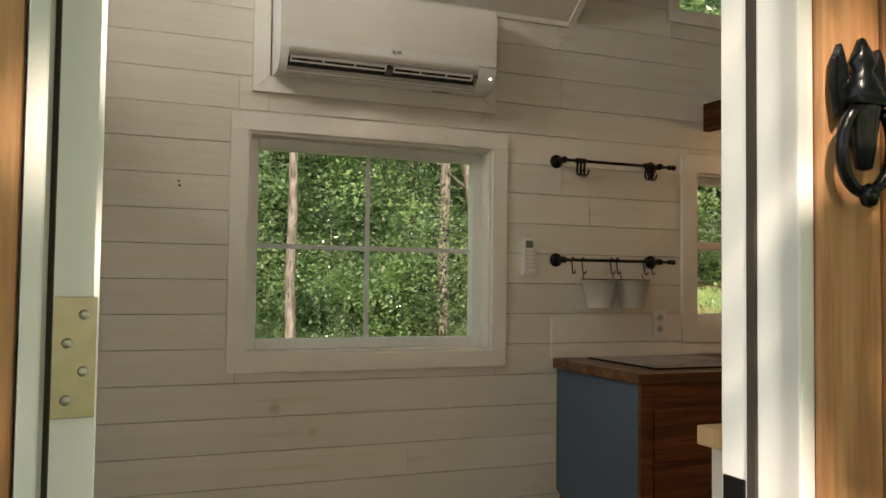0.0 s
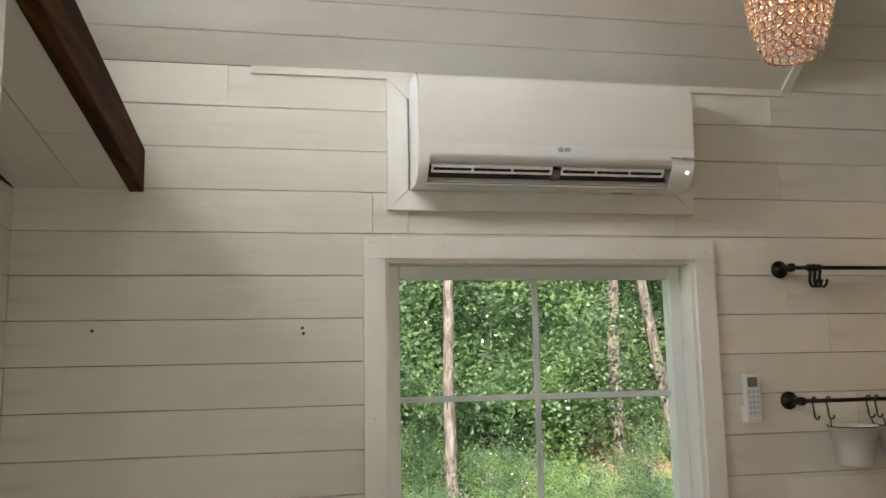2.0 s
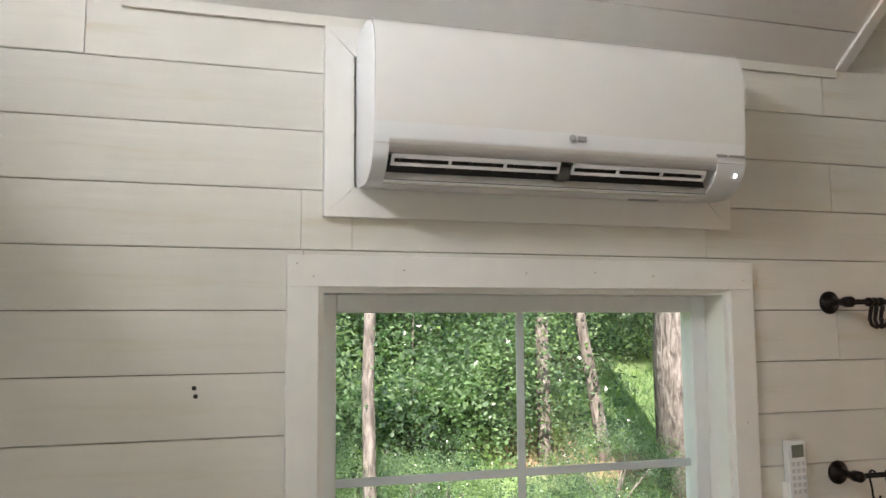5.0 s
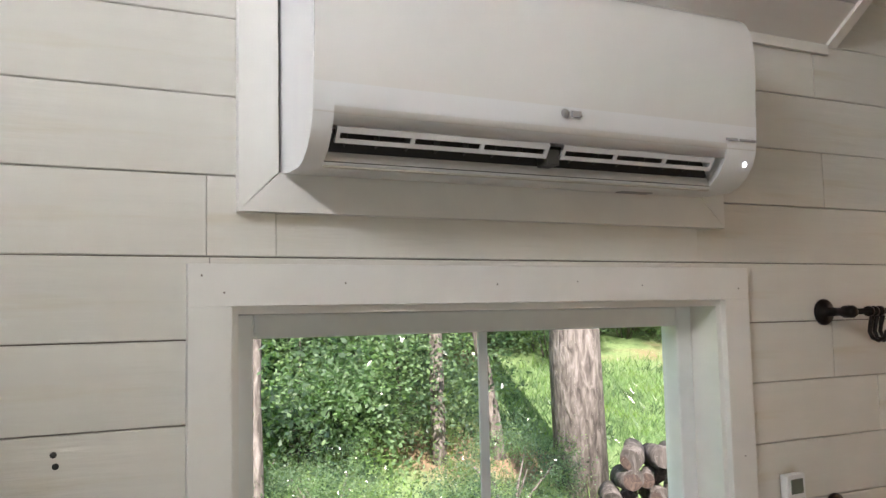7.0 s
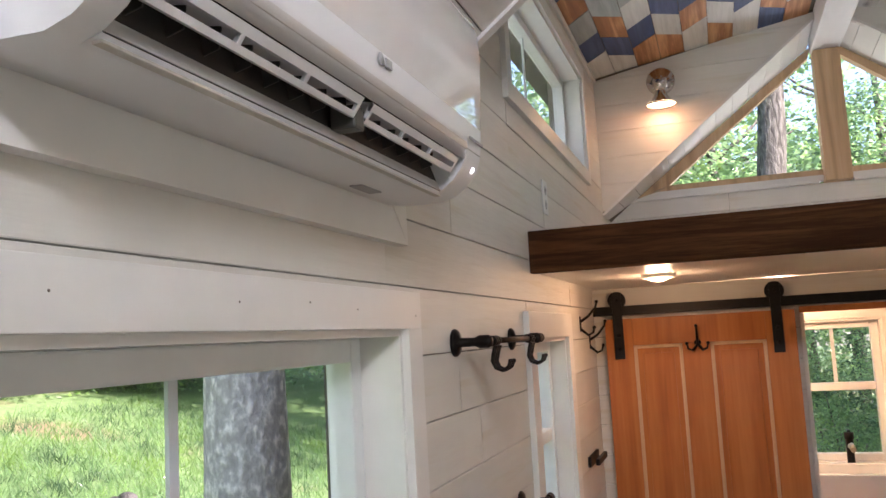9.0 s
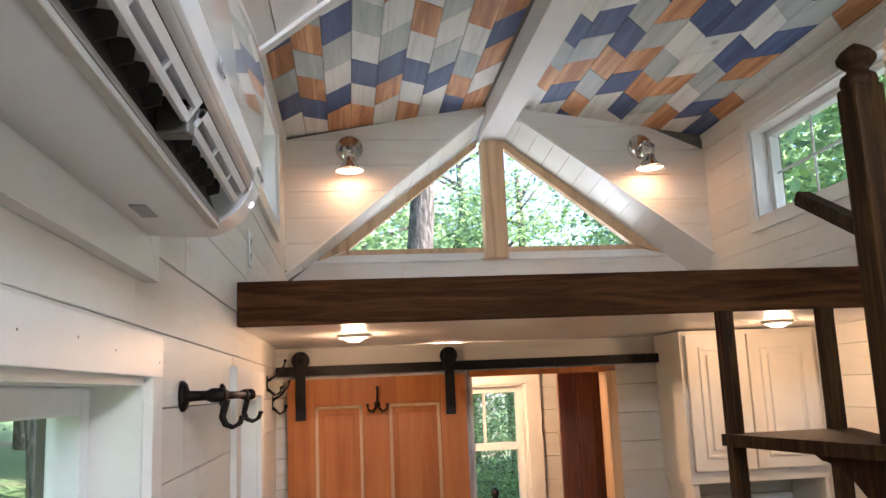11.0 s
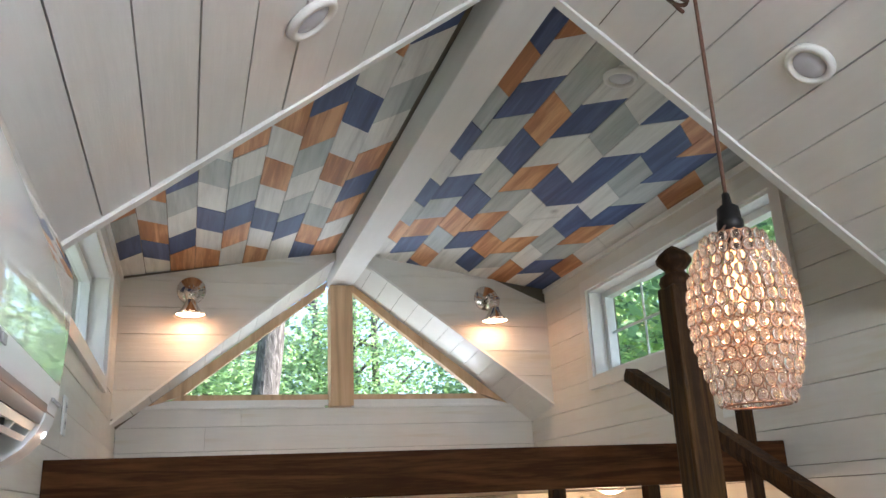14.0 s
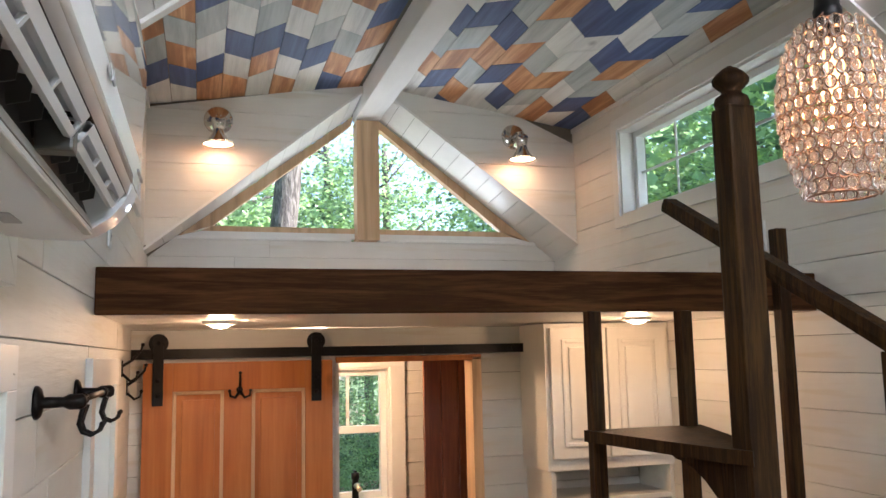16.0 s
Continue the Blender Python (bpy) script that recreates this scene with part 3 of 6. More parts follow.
# each row runs from the gable; the number is where its first joint lies, small letters are short pieces
NORTH_ROWS = [("WBGO", 4.17), ("WBOGO", 4.24), ("OBWGB", 4.15), ("OWBWGW", 4.16), ("WOBGWO", 4.13), ("OWBWOWO", 4.22), ("WBGWGObB", 4.08), ("BOGWOWBWOB", 4.23), ("OWOBOWGWB", 4.16)]
SOUTH_ROWS = [("BOWWWOG", 4.17), ("WBGOBGBO", 4.25), ("OWGBWGBO", 4.15), ("WGOWwBBW", 4.29), ("WBOGWBWGWO", 4.37), ("WBOGOWBW", 4.08), ("BOGOBGBOG", 4.44), ("WBOGBWGBWO", 4.31), ("WOGBWBGOB", 4.13)]
TILE = 0.2735


def slanted_tiles(bm, side, rows, width, seed):
    rnd = random.Random(seed)
    nrm = Vector((0, KD if side > 0 else -KD, 1)).normalized()
    run = 1 / math.sqrt(1 + KD * KD)
    for i, (row, joint) in enumerate(rows):
        d0, d1 = i * width * run, (i + 1) * width * run - 0.003
        skew = 0.055 * (1 if i % 2 else -1)
        x, k = EU + 0.12, 0
        xe = joint
        while x > STRIP - 0.25:
            c = row[k] if k < len(row) else rnd.choice("WWGGBO")
            if k:
                xe = x - TILE * (0.62 if c.islower() else 1) + rnd.uniform(-0.006, 0.006)
            o = nrm * rnd.uniform(-0.003, 0.0)
            g = 0.0028
            q = [slope_point(xe + g - skew, d0, side, KD, TOP) + o, slope_point(x - skew, d0, side, KD, TOP) + o,
                 slope_point(x + skew, d1, side, KD, TOP) + o, slope_point(xe + g + skew, d1, side, KD, TOP) + o]
            prism(bm, q, nrm * 0.012, "BOWG".index(c.upper()))
            x = xe
            k += 1


bm = bmesh.new()
slanted_tiles(bm, 1, NORTH_ROWS, 0.1195, 21)
slanted_tiles(bm, -1, SOUTH_ROWS, 0.1195, 22)
for side in (1, -1):
    nrm = Vector((0, KD if side > 0 else -KD, 1)).normalized()
    q = [slope_point(x, d, side, KD, TOP) + nrm * 0.0125 for x, d in ((STRIP - 0.35, -0.3), (E + 0.2, -0.3), (E + 0.2, MID - S), (STRIP - 0.35, MID - S))]
    prism(bm, q, nrm * 0.1, 4)
tagged(part("ceiling_dormer", bm, [T_BLUE, T_ORANGE, T_WHITE, T_GREY, JOINT]), "dormer ceiling of blue, orange, grey and white slanted wood pieces", "ceiling", kind="structure")
# thin trim where the tiles meet the long walls
for side, nm in ((1, "north"), (-1, "south")):
    y = N if side > 0 else S
    tagged(part("dormer_trim", boxes(((STRIP, y, TOP - 0.028), (EU, y - side * 0.014, TOP - 0.004)), bevel=0.002), TRIM), "thin white strip under the tiled ceiling", "trim", kind="structure")


# ---- woods outside ----
def leaf_material(name, low, high, sheen=0.35):
    m, n, l, b = graph(name)
    g = n.new("ShaderNodeNewGeometry")
    r = ramp(n, [(0.0, low), (0.6, high), (1.0, tint(high, 1.35))])
    l.new(g.outputs["Random Per Island"], r.inputs[0])
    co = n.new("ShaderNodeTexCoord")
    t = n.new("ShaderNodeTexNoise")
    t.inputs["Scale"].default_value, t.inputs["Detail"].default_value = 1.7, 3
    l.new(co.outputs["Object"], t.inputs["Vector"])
    # Besides clump variety, bluish shade and yellow sunlight are put into the leaf colour.
    clump_light = ramp(n, [(0.36, (0.32, 0.36, 0.40)), (0.5, (1, 1, 1)), (0.66, (1.0, 0.98, 0.62))])
    l.new(t.outputs[0], clump_light.inputs[0])
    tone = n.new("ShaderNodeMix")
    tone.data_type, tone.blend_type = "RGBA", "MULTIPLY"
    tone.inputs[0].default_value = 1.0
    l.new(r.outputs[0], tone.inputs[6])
    l.new(clump_light.outputs[0], tone.inputs[7])
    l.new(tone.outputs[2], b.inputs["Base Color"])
    b.inputs["Roughness"].default_value = 0.2
    tr = n.new("ShaderNodeBsdfTranslucent")
    gain = n.new("ShaderNodeMix")
    gain.data_type, gain.blend_type = "RGBA", "MULTIPLY"
    gain.inputs[0].default_value = 1.0
    gain.inputs[6].default_value = (min(1, high[0] * 2.3), min(1, high[1] * 2.4), min(1, high[2] * 2.0), 1)
    l.new(clump_light.outputs[0], gain.inputs[7])
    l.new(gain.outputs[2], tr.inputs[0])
    mx = n.new("ShaderNodeMixShader")
    mx.inputs[0].default_value = sheen
    l.new(b.outputs[0], mx.inputs[1])
    l.new(tr.outputs[0], mx.inputs[2])
    l.new(mx.outputs[0], n["Material Output"].inputs[0])
    return m


def bark_material(name, gain, grain=(6, 6, 1.6), twist=0.8, deep=1.0):
    m, n, l, b = graph(name)
    co = n.new("ShaderNodeTexCoord")
    mp = n.new("ShaderNodeMapping")
    mp.inputs["Scale"].default_value = grain
    l.new(co.outputs["Object"], mp.inputs[0])
    t = n.new("ShaderNodeTexNoise")
    t.inputs["Scale"].default_value, t.inputs["Detail"].default_value, t.inputs["Distortion"].default_value = 4, 8, twist
    l.new(mp.outputs[0], t.inputs["Vector"])
    r = ramp(n, [(0.32, tint((0.055, 0.047, 0.040), gain * deep)), (0.5, tint((0.135, 0.118, 0.10), gain)), (0.68, tint((0.24, 0.215, 0.19), gain))])
    l.new(t.outputs[0], r.inputs[0])
    l.new(r.outputs[0], b.inputs["Base Color"])
    b.inputs["Roughness"].default_value = 0.9
    bp = n.new("ShaderNodeBump")
    bp.inputs["Strength"].default_value, bp.inputs["Distance"].default_value = 0.7, 0.03
    l.new(t.outputs[0], bp.inputs["Height"])
    l.new(bp.outputs[0], b.inputs["Normal"])
    return m


BARK = bark_material("grey_brown_bark", 1.0)
# Pale bark, brightened further so its colour makes up for light the trunk lacks.
BRIGHT_PALE_BARK = bark_material("brightened_pale_grey_bark", 4.2, (9, 9, 6), 0.1, 1.9)
LOG_BARK = bark_material("dark_weathered_log_bark", 0.6)
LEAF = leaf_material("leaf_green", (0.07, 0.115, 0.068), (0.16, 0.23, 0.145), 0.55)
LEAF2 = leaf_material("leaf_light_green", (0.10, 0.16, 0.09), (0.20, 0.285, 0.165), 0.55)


def ground_material():
    m, n, l, b = graph("grass_and_leaf_litter")
    co = n.new("ShaderNodeTexCoord")
    t = n.new("ShaderNodeTexNoise")
    t.inputs["Scale"].default_value, t.inputs["Detail"].default_value = 0.35, 8
    l.new(co.outputs["Object"], t.inputs["Vector"])
    f = n.new("ShaderNodeTexNoise")
    f.inputs["Scale"].default_value, f.inputs["Detail"].default_value = 14, 6
    l.new(co.outputs["Object"], f.inputs["Vector"])
    r = ramp(n, [(0.40, (0.11, 0.18, 0.06)), (0.55, (0.15, 0.22, 0.085)), (0.66, (0.22, 0.15, 0.09))])
    l.new(t.outputs[0], r.inputs[0])
    mx = n.new("ShaderNodeMix")
    mx.data_type, mx.blend_type = "RGBA", "OVERLAY"
    mx.inputs[0].default_value = 0.6
    l.new(r.outputs[0], mx.inputs[6])
    l.new(f.outputs[0], mx.inputs[7])
    l.new(mx.outputs[2], b.inputs["Base Color"])
    b.inputs["Roughness"].default_value = 0.95
    return m


GZ = -0.62
bm = bmesh.new()
rows = 160
vs = {}
for i in range(rows + 1):
    for j in range(rows + 1):
        x, y = -80 + 160 * i / rows, -80 + 160 * j / rows
        h = 0.0
        if y > 4:
            h = min(2.6, (y - 4) * 0.18)
        h += 0.12 * noise.noise(Vector((x * 0.15, y * 0.15, 0))) * min(1, max(0, (abs(y - 1.85) - 3) / 4) + max(0, (abs(x - 2) - 5) / 4))
        vs[i, j] = bm.verts.new((x, y, GZ + h))
for i in range(rows):
    for j in range(rows):
        f = bm.faces.new((vs[i, j], vs[i + 1, j], vs[i + 1, j + 1], vs[i, j + 1]))
        f.smooth = True
tagged(part("ground", bm, ground_material()), "rough grass and leaf litter on the ground", "ground", kind="structure")


def ground_z(x, y):
    return GZ + (min(2.6, (y - 4) * 0.18) if y > 4 else 0)


def leaves_mesh(name, count, spread, size, seed, material, flat=0.5, clumps=60):
    """Many small bent leaves, gathered in clumps, with gaps between."""
    r = np.random.RandomState(seed)
    c = r.normal(size=(clumps, 3))
    c /= np.linalg.norm(c, axis=1, keepdims=True)
    c *= (r.uniform(0.25, 1, size=(clumps, 1)) ** 0.5) * np.array(spread)
    which = r.randint(0, clumps, count)
    p = c[which] + r.normal(size=(count, 3)) * np.array(spread) * 0.14
    d = r.normal(size=(count, 3))
    d[:, 2] *= flat
    d /= np.linalg.norm(d, axis=1, keepdims=True)
    up = r.normal(size=(count, 3)) * 0.6 + np.array((0, 0, 1))
    side = np.cross(d, up)
    side /= np.linalg.norm(side, axis=1, keepdims=True)
    s = size * r.uniform(0.6, 1.3, size=(count, 1))
    a, b = p, p + d * s
    mid = p + d * s * 0.5 - np.array((0, 0, 1)) * s * 0.08
    v = np.stack([a, mid + side * s * 0.30, b, mid - side * s * 0.30], axis=1).reshape(-1, 3)
    k = np.arange(count) * 4
    faces = np.concatenate([np.stack([k, k + 1, k + 2], 1), np.stack([k, k + 2, k + 3], 1)])
    me = bpy.data.meshes.new(name)
    me.from_pydata(v.tolist(), [], faces.tolist())
    me.materials.append(material)
    return me


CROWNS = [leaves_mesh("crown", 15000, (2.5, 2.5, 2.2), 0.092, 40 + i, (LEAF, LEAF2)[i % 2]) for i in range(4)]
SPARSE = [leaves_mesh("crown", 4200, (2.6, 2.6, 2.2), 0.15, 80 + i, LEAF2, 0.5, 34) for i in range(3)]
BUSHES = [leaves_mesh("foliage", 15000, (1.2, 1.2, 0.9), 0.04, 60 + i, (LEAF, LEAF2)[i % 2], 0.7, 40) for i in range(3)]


def trunk_mesh(height, r0, lean, seed, limbs=5, seg=14):
    rnd = random.Random(seed)
    bm = bmesh.new()
    pts = [Vector((lean[0] * t + 0.06 * math.sin(3 * t + seed), lean[1] * t, height * t)) for t in [i / 12 for i in range(13)]]
    pts[0].z -= 0.3
    tube(bm, pts, (r0, r0 * 0.45), seg)
    for i in range(limbs):
        t = rnd.uniform(0.5, 0.98)
        p = Vector((lean[0] * t, lean[1] * t, height * t))
        a = rnd.uniform(0, 6.283)
        q = p + Vector((math.cos(a) * 1.4, math.sin(a) * 1.4, rnd.uniform(0.5, 1.4)))
        tube(bm, [p, (p + q) / 2 + Vector((0, 0, -0.1)), q], (r0 * 0.35, r0 * 0.1), 6)
    bm.verts.ensure_lookup_table()
    for v in bm.verts:
        v.co += 0.05 * r0 / 0.2 * noise.noise_vector(v.co * 2.2)
    return bm


def tree(x, y, height, r0, seed, crown_z=None, lean=(0.2, 0.1), scale=1.0, label="", crowns=2, sparse=False, bark=BARK):
    t = thing("tree", label or "broadleaf tree with a grey-brown trunk in the woods", "tree", "trees of the surrounding woods", at=(x, y, ground_z(x, y)))
    part("trunk", trunk_mesh(height, r0, lean, seed), bark, t)
    rnd = random.Random(seed)
    for i in range(crowns):
        ob = new("crown", SPARSE[(seed + i) % 3] if sparse else CROWNS[(seed + i) % 4])
        ob.parent = t
        z = (crown_z or height * 0.85) + rnd.uniform(-0.6, 1.4) + i * 1.2
        ob.matrix_basis = pose(lean[0] + rnd.uniform(-0.8, 0.8), lean[1] + rnd.uniform(-0.8, 0.8), z, 0, 0, rnd.uniform(0, 360)) @ Matrix.Diagonal((scale, scale, scale * 0.9, 1))
    return t


def bush(x, y, seed, s=1.0, label=""):
    b = thing("bush", label or "leafy green understorey bush", "bush", "bushes of the surrounding woods", at=(x, y, ground_z(x, y)))
    rnd = random.Random(seed)
    bm = bmesh.new()
    for i in range(6):
        a = rnd.uniform(0, 6.283)
        tube(bm, [(0.05 * math.cos(a), 0.05 * math.sin(a), -0.1), (0.3 * math.cos(a) * s, 0.3 * math.sin(a) * s, 0.6 * s), (0.7 * math.cos(a) * s, 0.7 * math.sin(a) * s, 1.1 * s)], (0.018, 0.005), 5)
    part("stems", bm, BARK, b)
    ob = new("foliage", BUSHES[seed % 3])
    ob.parent = b
    ob.matrix_basis = pose(0, 0, 0.8 * s, 0, 0, rnd.uniform(0, 360)) @ Matrix.Diagonal((s, s, s, 1))
    return b


tree(4.65, 8.0, 15, 0.235, 1, 15.0, (0.1, 0.2), 0.7, "large grey-barked tree standing in the grass", 1, True)
tree(2.88, 4.15, 15, 0.168, 2, 15.0, (0.05, 0.1), 0.7, "tree with brightened pale grey bark close to the house wall", 1, True, BRIGHT_PALE_BARK)
tree(1.62, 7.4, 5.0, 0.055, 3, 4.4, (0.15, 0.2), 0.4, "slim young tree with a pale trunk", 1, True)
tree(3.80, 9.0, 5.5, 0.078, 4, 5.0, (0.1, 0.2), 0.4, "", 1, True)
tree(4.50, 9.0, 4.0, 0.075, 5, 3.6, (-0.75, 0.2), 0.4, "leaning dark-barked tree behind the stones", 1, True)
rnd = random.Random(77)
for i in range(30):
    x = -9 + i * 0.95 + rnd.uniform(-0.5, 0.5)
    y = rnd.uniform(12.5, 16) if i % 2 else rnd.uniform(17, 23)
    tree(x * (1.0 if y < 16 else 1.5), y, rnd.uniform(6, 9), rnd.uniform(0.07, 0.2), 100 + i, rnd.uniform(2.6, 4.2), (rnd.uniform(-0.4, 0.4), 0.1), rnd.uniform(1.0, 1.5), crowns=1 + i % 2)
for i in range(22):
    tree(rnd.uniform(12.0, 26), -9 + i * 1.0 + rnd.uniform(-0.4, 0.4), rnd.uniform(6, 10), rnd.uniform(0.1, 0.22), 200 + i, rnd.uniform(2.8, 6.5), (rnd.uniform(-0.5, 0.5), 0.2), rnd.uniform(0.8, 1.1), crowns=2, sparse=True)
tree(10.2, 2.1, 9, 0.2, 230, 6.8, (0.2, -0.7), 0.8, "forked tree behind the gable windows", 2, True)
for i in range(4):
    bush(13.2 + 0.7 * (i % 2), -1.8 + i * 1.4, 470 + i, 1.35)
for i in range(12):
    tree(-4 + i * 1.5, rnd.uniform(-9, -4.5), rnd.uniform(6, 9), rnd.uniform(0.1, 0.2), 300 + i, rnd.uniform(3.2, 5.5), (rnd.uniform(-0.5, 0.5), 0.2), rnd.uniform(1.0, 1.3), sparse=True)
for i in range(26):
    x = rnd.uniform(-7, 3.4) if i < 16 else rnd.uniform(7, 16)
    y = rnd.uniform(8.8, 11.5) if i < 16 else rnd.uniform(13, 16)
    bush(x, y, 400 + i, rnd.uniform(0.7, 1.5))
for i in range(5):
    bush(rnd.uniform(-3, 2.6), rnd.uniform(7.4, 8.4), 450 + i, rnd.uniform(0.4, 0.65))

for i in range(20):
    x = -3.5 + i * 0.62 + rnd.uniform(-0.25, 0.25)
    tree(x, rnd.uniform(9.4, 11.5) if x < 4.2 else rnd.uniform(13.0, 15.5), rnd.uniform(2.8, 4.2), rnd.uniform(0.025, 0.05), 500 + i, rnd.uniform(0.8, 1.9), (rnd.uniform(-0.2, 0.2), 0.1), rnd.uniform(0.42, 0.65), "slim young understorey tree with small leaves")
for i in range(7):
    tree(6.5 + i * 1.5, rnd.uniform(14, 17), rnd.uniform(4, 6), rnd.uniform(0.04, 0.08), 540 + i, rnd.uniform(2.0, 3.6), (0.1, 0.1), rnd.uniform(0.6, 0.9), "slim young understorey tree with small leaves")

for i in range(9):
    bush(0.2 + i * 0.42 + rnd.uniform(-0.15, 0.15), 6.7 + 0.5 * (i % 3) + rnd.uniform(-0.2, 0.2), 480 + i, rnd.uniform(0.34, 0.55), "low light-green bush at the edge of the grass")

# grass tufts, uncountable
r = np.random.RandomState(8)
cnt = 60000
gx = r.uniform(-4, 13, cnt)
gy = 4.2 + 8.5 * r.uniform(0, 1, cnt) ** 1.1
gz = np.where(gy > 4, GZ + np.minimum(2.6, (gy - 4) * 0.18), GZ)
hgt = r.uniform(0.05, 0.15, cnt) + 0.16 * (r.uniform(0, 1, cnt) > 0.93)
ang = r.uniform(0, 6.283, cnt)
lean = r.uniform(0.02, 0.16, cnt)
wv = 0.005 + 0.006 * r.uniform(0, 1, cnt)
a = np.stack([gx - wv * np.cos(ang), gy - wv * np.sin(ang), gz - 0.02], 1)
b = np.stack([gx + wv * np.cos(ang), gy + wv * np.sin(ang), gz - 0.02], 1)
c = np.stack([gx + lean * np.sin(ang), gy + lean * np.cos(ang), gz + hgt], 1)
v = np.stack([a, b, c], 1).reshape(-1, 3)
me = bpy.data.meshes.new("grass")
me.from_pydata(v.tolist(), [], np.arange(cnt * 3).reshape(-1, 3).tolist())
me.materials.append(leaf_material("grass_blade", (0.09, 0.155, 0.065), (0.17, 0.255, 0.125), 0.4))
tagged(new("grass", me), "tall sunlit green grass", "grass", kind="stuff")

# pile of cut logs and stones by the large tree
LOGEND = timber("cut_log_end", (0.045, 0.032, 0.025), (0.10, 0.070, 0.053), 0.85, 1, 5, 0.3)
rl = random.Random(31)
k = 0
for row in range(5):
    for i in range(11 - row):
        x, y = 4.12 + i * 0.19 + row * 0.095 + rl.uniform(-0.03, 0.03), 7.0 + rl.uniform(-0.08, 0.08)
        z = ground_z(x, y) + 0.07 + row * 0.155
        rr = rl.uniform(0.06, 0.09)
        lg = thing("log", "weathered cut log stacked in a pile", "log", "logs of the wood pile", at=(x, y, z))
        bm = tube(bmesh.new(), [(0, -0.16, 0), (0.01, 0, 0.005), (0, 0.17, 0)], rr, 12)
        for vv in bm.verts:
            vv.co += 0.03 * noise.noise_vector(vv.co * 6 + Vector((k, 0, 0)))
        part("bark", bm, LOG_BARK, lg)
        part("cut_end", lathe(bmesh.new(), [(0.0, 0.006), (rr * 0.6, 0.005), (rr * 0.93, 0.0)], (0, -0.16, 0), (0, -1, 0), 12), LOGEND, lg, "pale cut end")
        lg.rotation_euler = (rl.uniform(-0.12, 0.12), rl.uniform(-0.3, 0.3), -0.62 + rl.uniform(-0.35, 0.35))
        k += 1
STONE = plain("grey_field_stone", (0.24, 0.22, 0.20), 0.9, 0, 0.4, 7, 0.5)
for i in range(26):
    x, y = 1.9 + i * 0.115 + rl.uniform(-0.1, 0.1), 6.4 + rl.uniform(-0.25, 0.3) + i * 0.012
    bm = bmesh.new()
    bmesh.ops.create_icosphere(bm, subdivisions=2, radius=1.0)
    sx, sy, sz = rl.uniform(0.09, 0.2), rl.uniform(0.08, 0.15), rl.uniform(0.06, 0.13)
    for vv in bm.verts:
        d = 1 + 0.35 * noise.noise(vv.co * 1.4 + Vector((i * 3.1, 0, 0)))
        vv.co = Vector((vv.co.x * sx, vv.co.y * sy, vv.co.z * sz)) * d
    st = tagged(part("stone", bm, STONE), "rough grey field stone in the low border", "stone", "stones of the low border")
    st.location = (x, y, ground_z(x, y) + sz * 0.5)


# ---- air conditioner and its frame ----
def mitred_frame(parent, a, b, c, d, w, y0, y1, material, name="casing"):
    """Four mitred boards round a rectangle in a plane across y."""
    o = [(a, c), (b, c), (b, d), (a, d)]
    i = [(a + w, c + w), (b - w, c + w), (b - w, d - w), (a + w, d - w)]
    g = 0.0008
    for k in range(4):
        j = (k + 1) % 4
        q = [o[k], o[j], i[j], i[k]]
        cx, cz = sum(p[0] for p in q) / 4, sum(p[1] for p in q) / 4
        q = [(x + (g if x < cx else -g), y0, z + (g if z < cz else -g)) for x, z in q]
        part(name, prism(bmesh.new(), q, (0, y1 - y0, 0)), material, parent)


acf = thing("wall_frame", "white mitred board frame round the air conditioner", "frame")
mitred_frame(acf, 0.568, 1.556, 1.910, 2.318, 0.063, N - 0.002, N - 0.022, TRIM)

AC_WHITE = plain("glossy_white_plastic", (0.80, 0.79, 0.76), 0.03, 0, 0.02, 3, 0.06, coat=1.0)
AC_SHELL = plain("satin_white_plastic", (0.76, 0.77, 0.77), 0.32, 0, 0.02, 6, 0.01)
AC_DARK = plain("dark_vent_plastic", (0.016, 0.015, 0.013), 0.6)
AC_MID = plain("dark_blade_plastic", (0.07, 0.068, 0.06), 0.4)
AC_LIP = plain("pale_grey_lip_plastic", (0.50, 0.49, 0.46), 0.4)
AC_GREY = plain("grey_print", (0.36, 0.36, 0.36), 0.5)
LED = plain("white_led", (0.9, 0.95, 1.0), 0.4, emit=2.5)


def extrude_x(bm, prof, x0, x1, dark=()):
    """A side outline of (y, z) pushed along x; the faces after the points named in dark take the second material."""
    lo = [bm.verts.new((x0, y, z)) for y, z in prof]
    hi = [bm.verts.new((x1, y, z)) for y, z in prof]
    fs = []
    n = len(prof)
    for i in range(n):
        f = bm.faces.new((lo[i], lo[(i + 1) % n], hi[(i + 1) % n], hi[i]))
        f.smooth = True
        f.material_index = 1 if i in dark else 0
        fs.append(f)
    for x in (x0, x1):
        fs.append(bm.faces.new([bm.verts.new((x, y, z)) for y, z in prof]))
    bmesh.ops.recalc_face_normals(bm, faces=fs)


FRONT = [(2.886, 1.966), (2.862, 1.974), (2.842, 1.988), (2.826, 2.008), (2.818, 2.026)]
UPPER = [(2.814, 2.05), (2.812, 2.10), (2.814, 2.16), (2.820, 2.22), (2.830, 2.258), (2.846, 2.282), (2.872, 2.296), (2.91, 2.301), (2.998, 2.301)]
BACK = [(2.998, 1.974), (2.94, 1.967)]
ac = thing("air_conditioner", "white wall-mounted split air conditioner with its louvre open", "air conditioner", at=(0, 0, 0))
for x0, x1, nm in ((0.637, 0.668, "end_cap"), (1.408, 1.479, "end_cap")):
    bm = bmesh.new()
    extrude_x(bm, BACK + FRONT + UPPER, x0, x1)
    part(nm, bm, AC_SHELL, ac)
bm = bmesh.new()
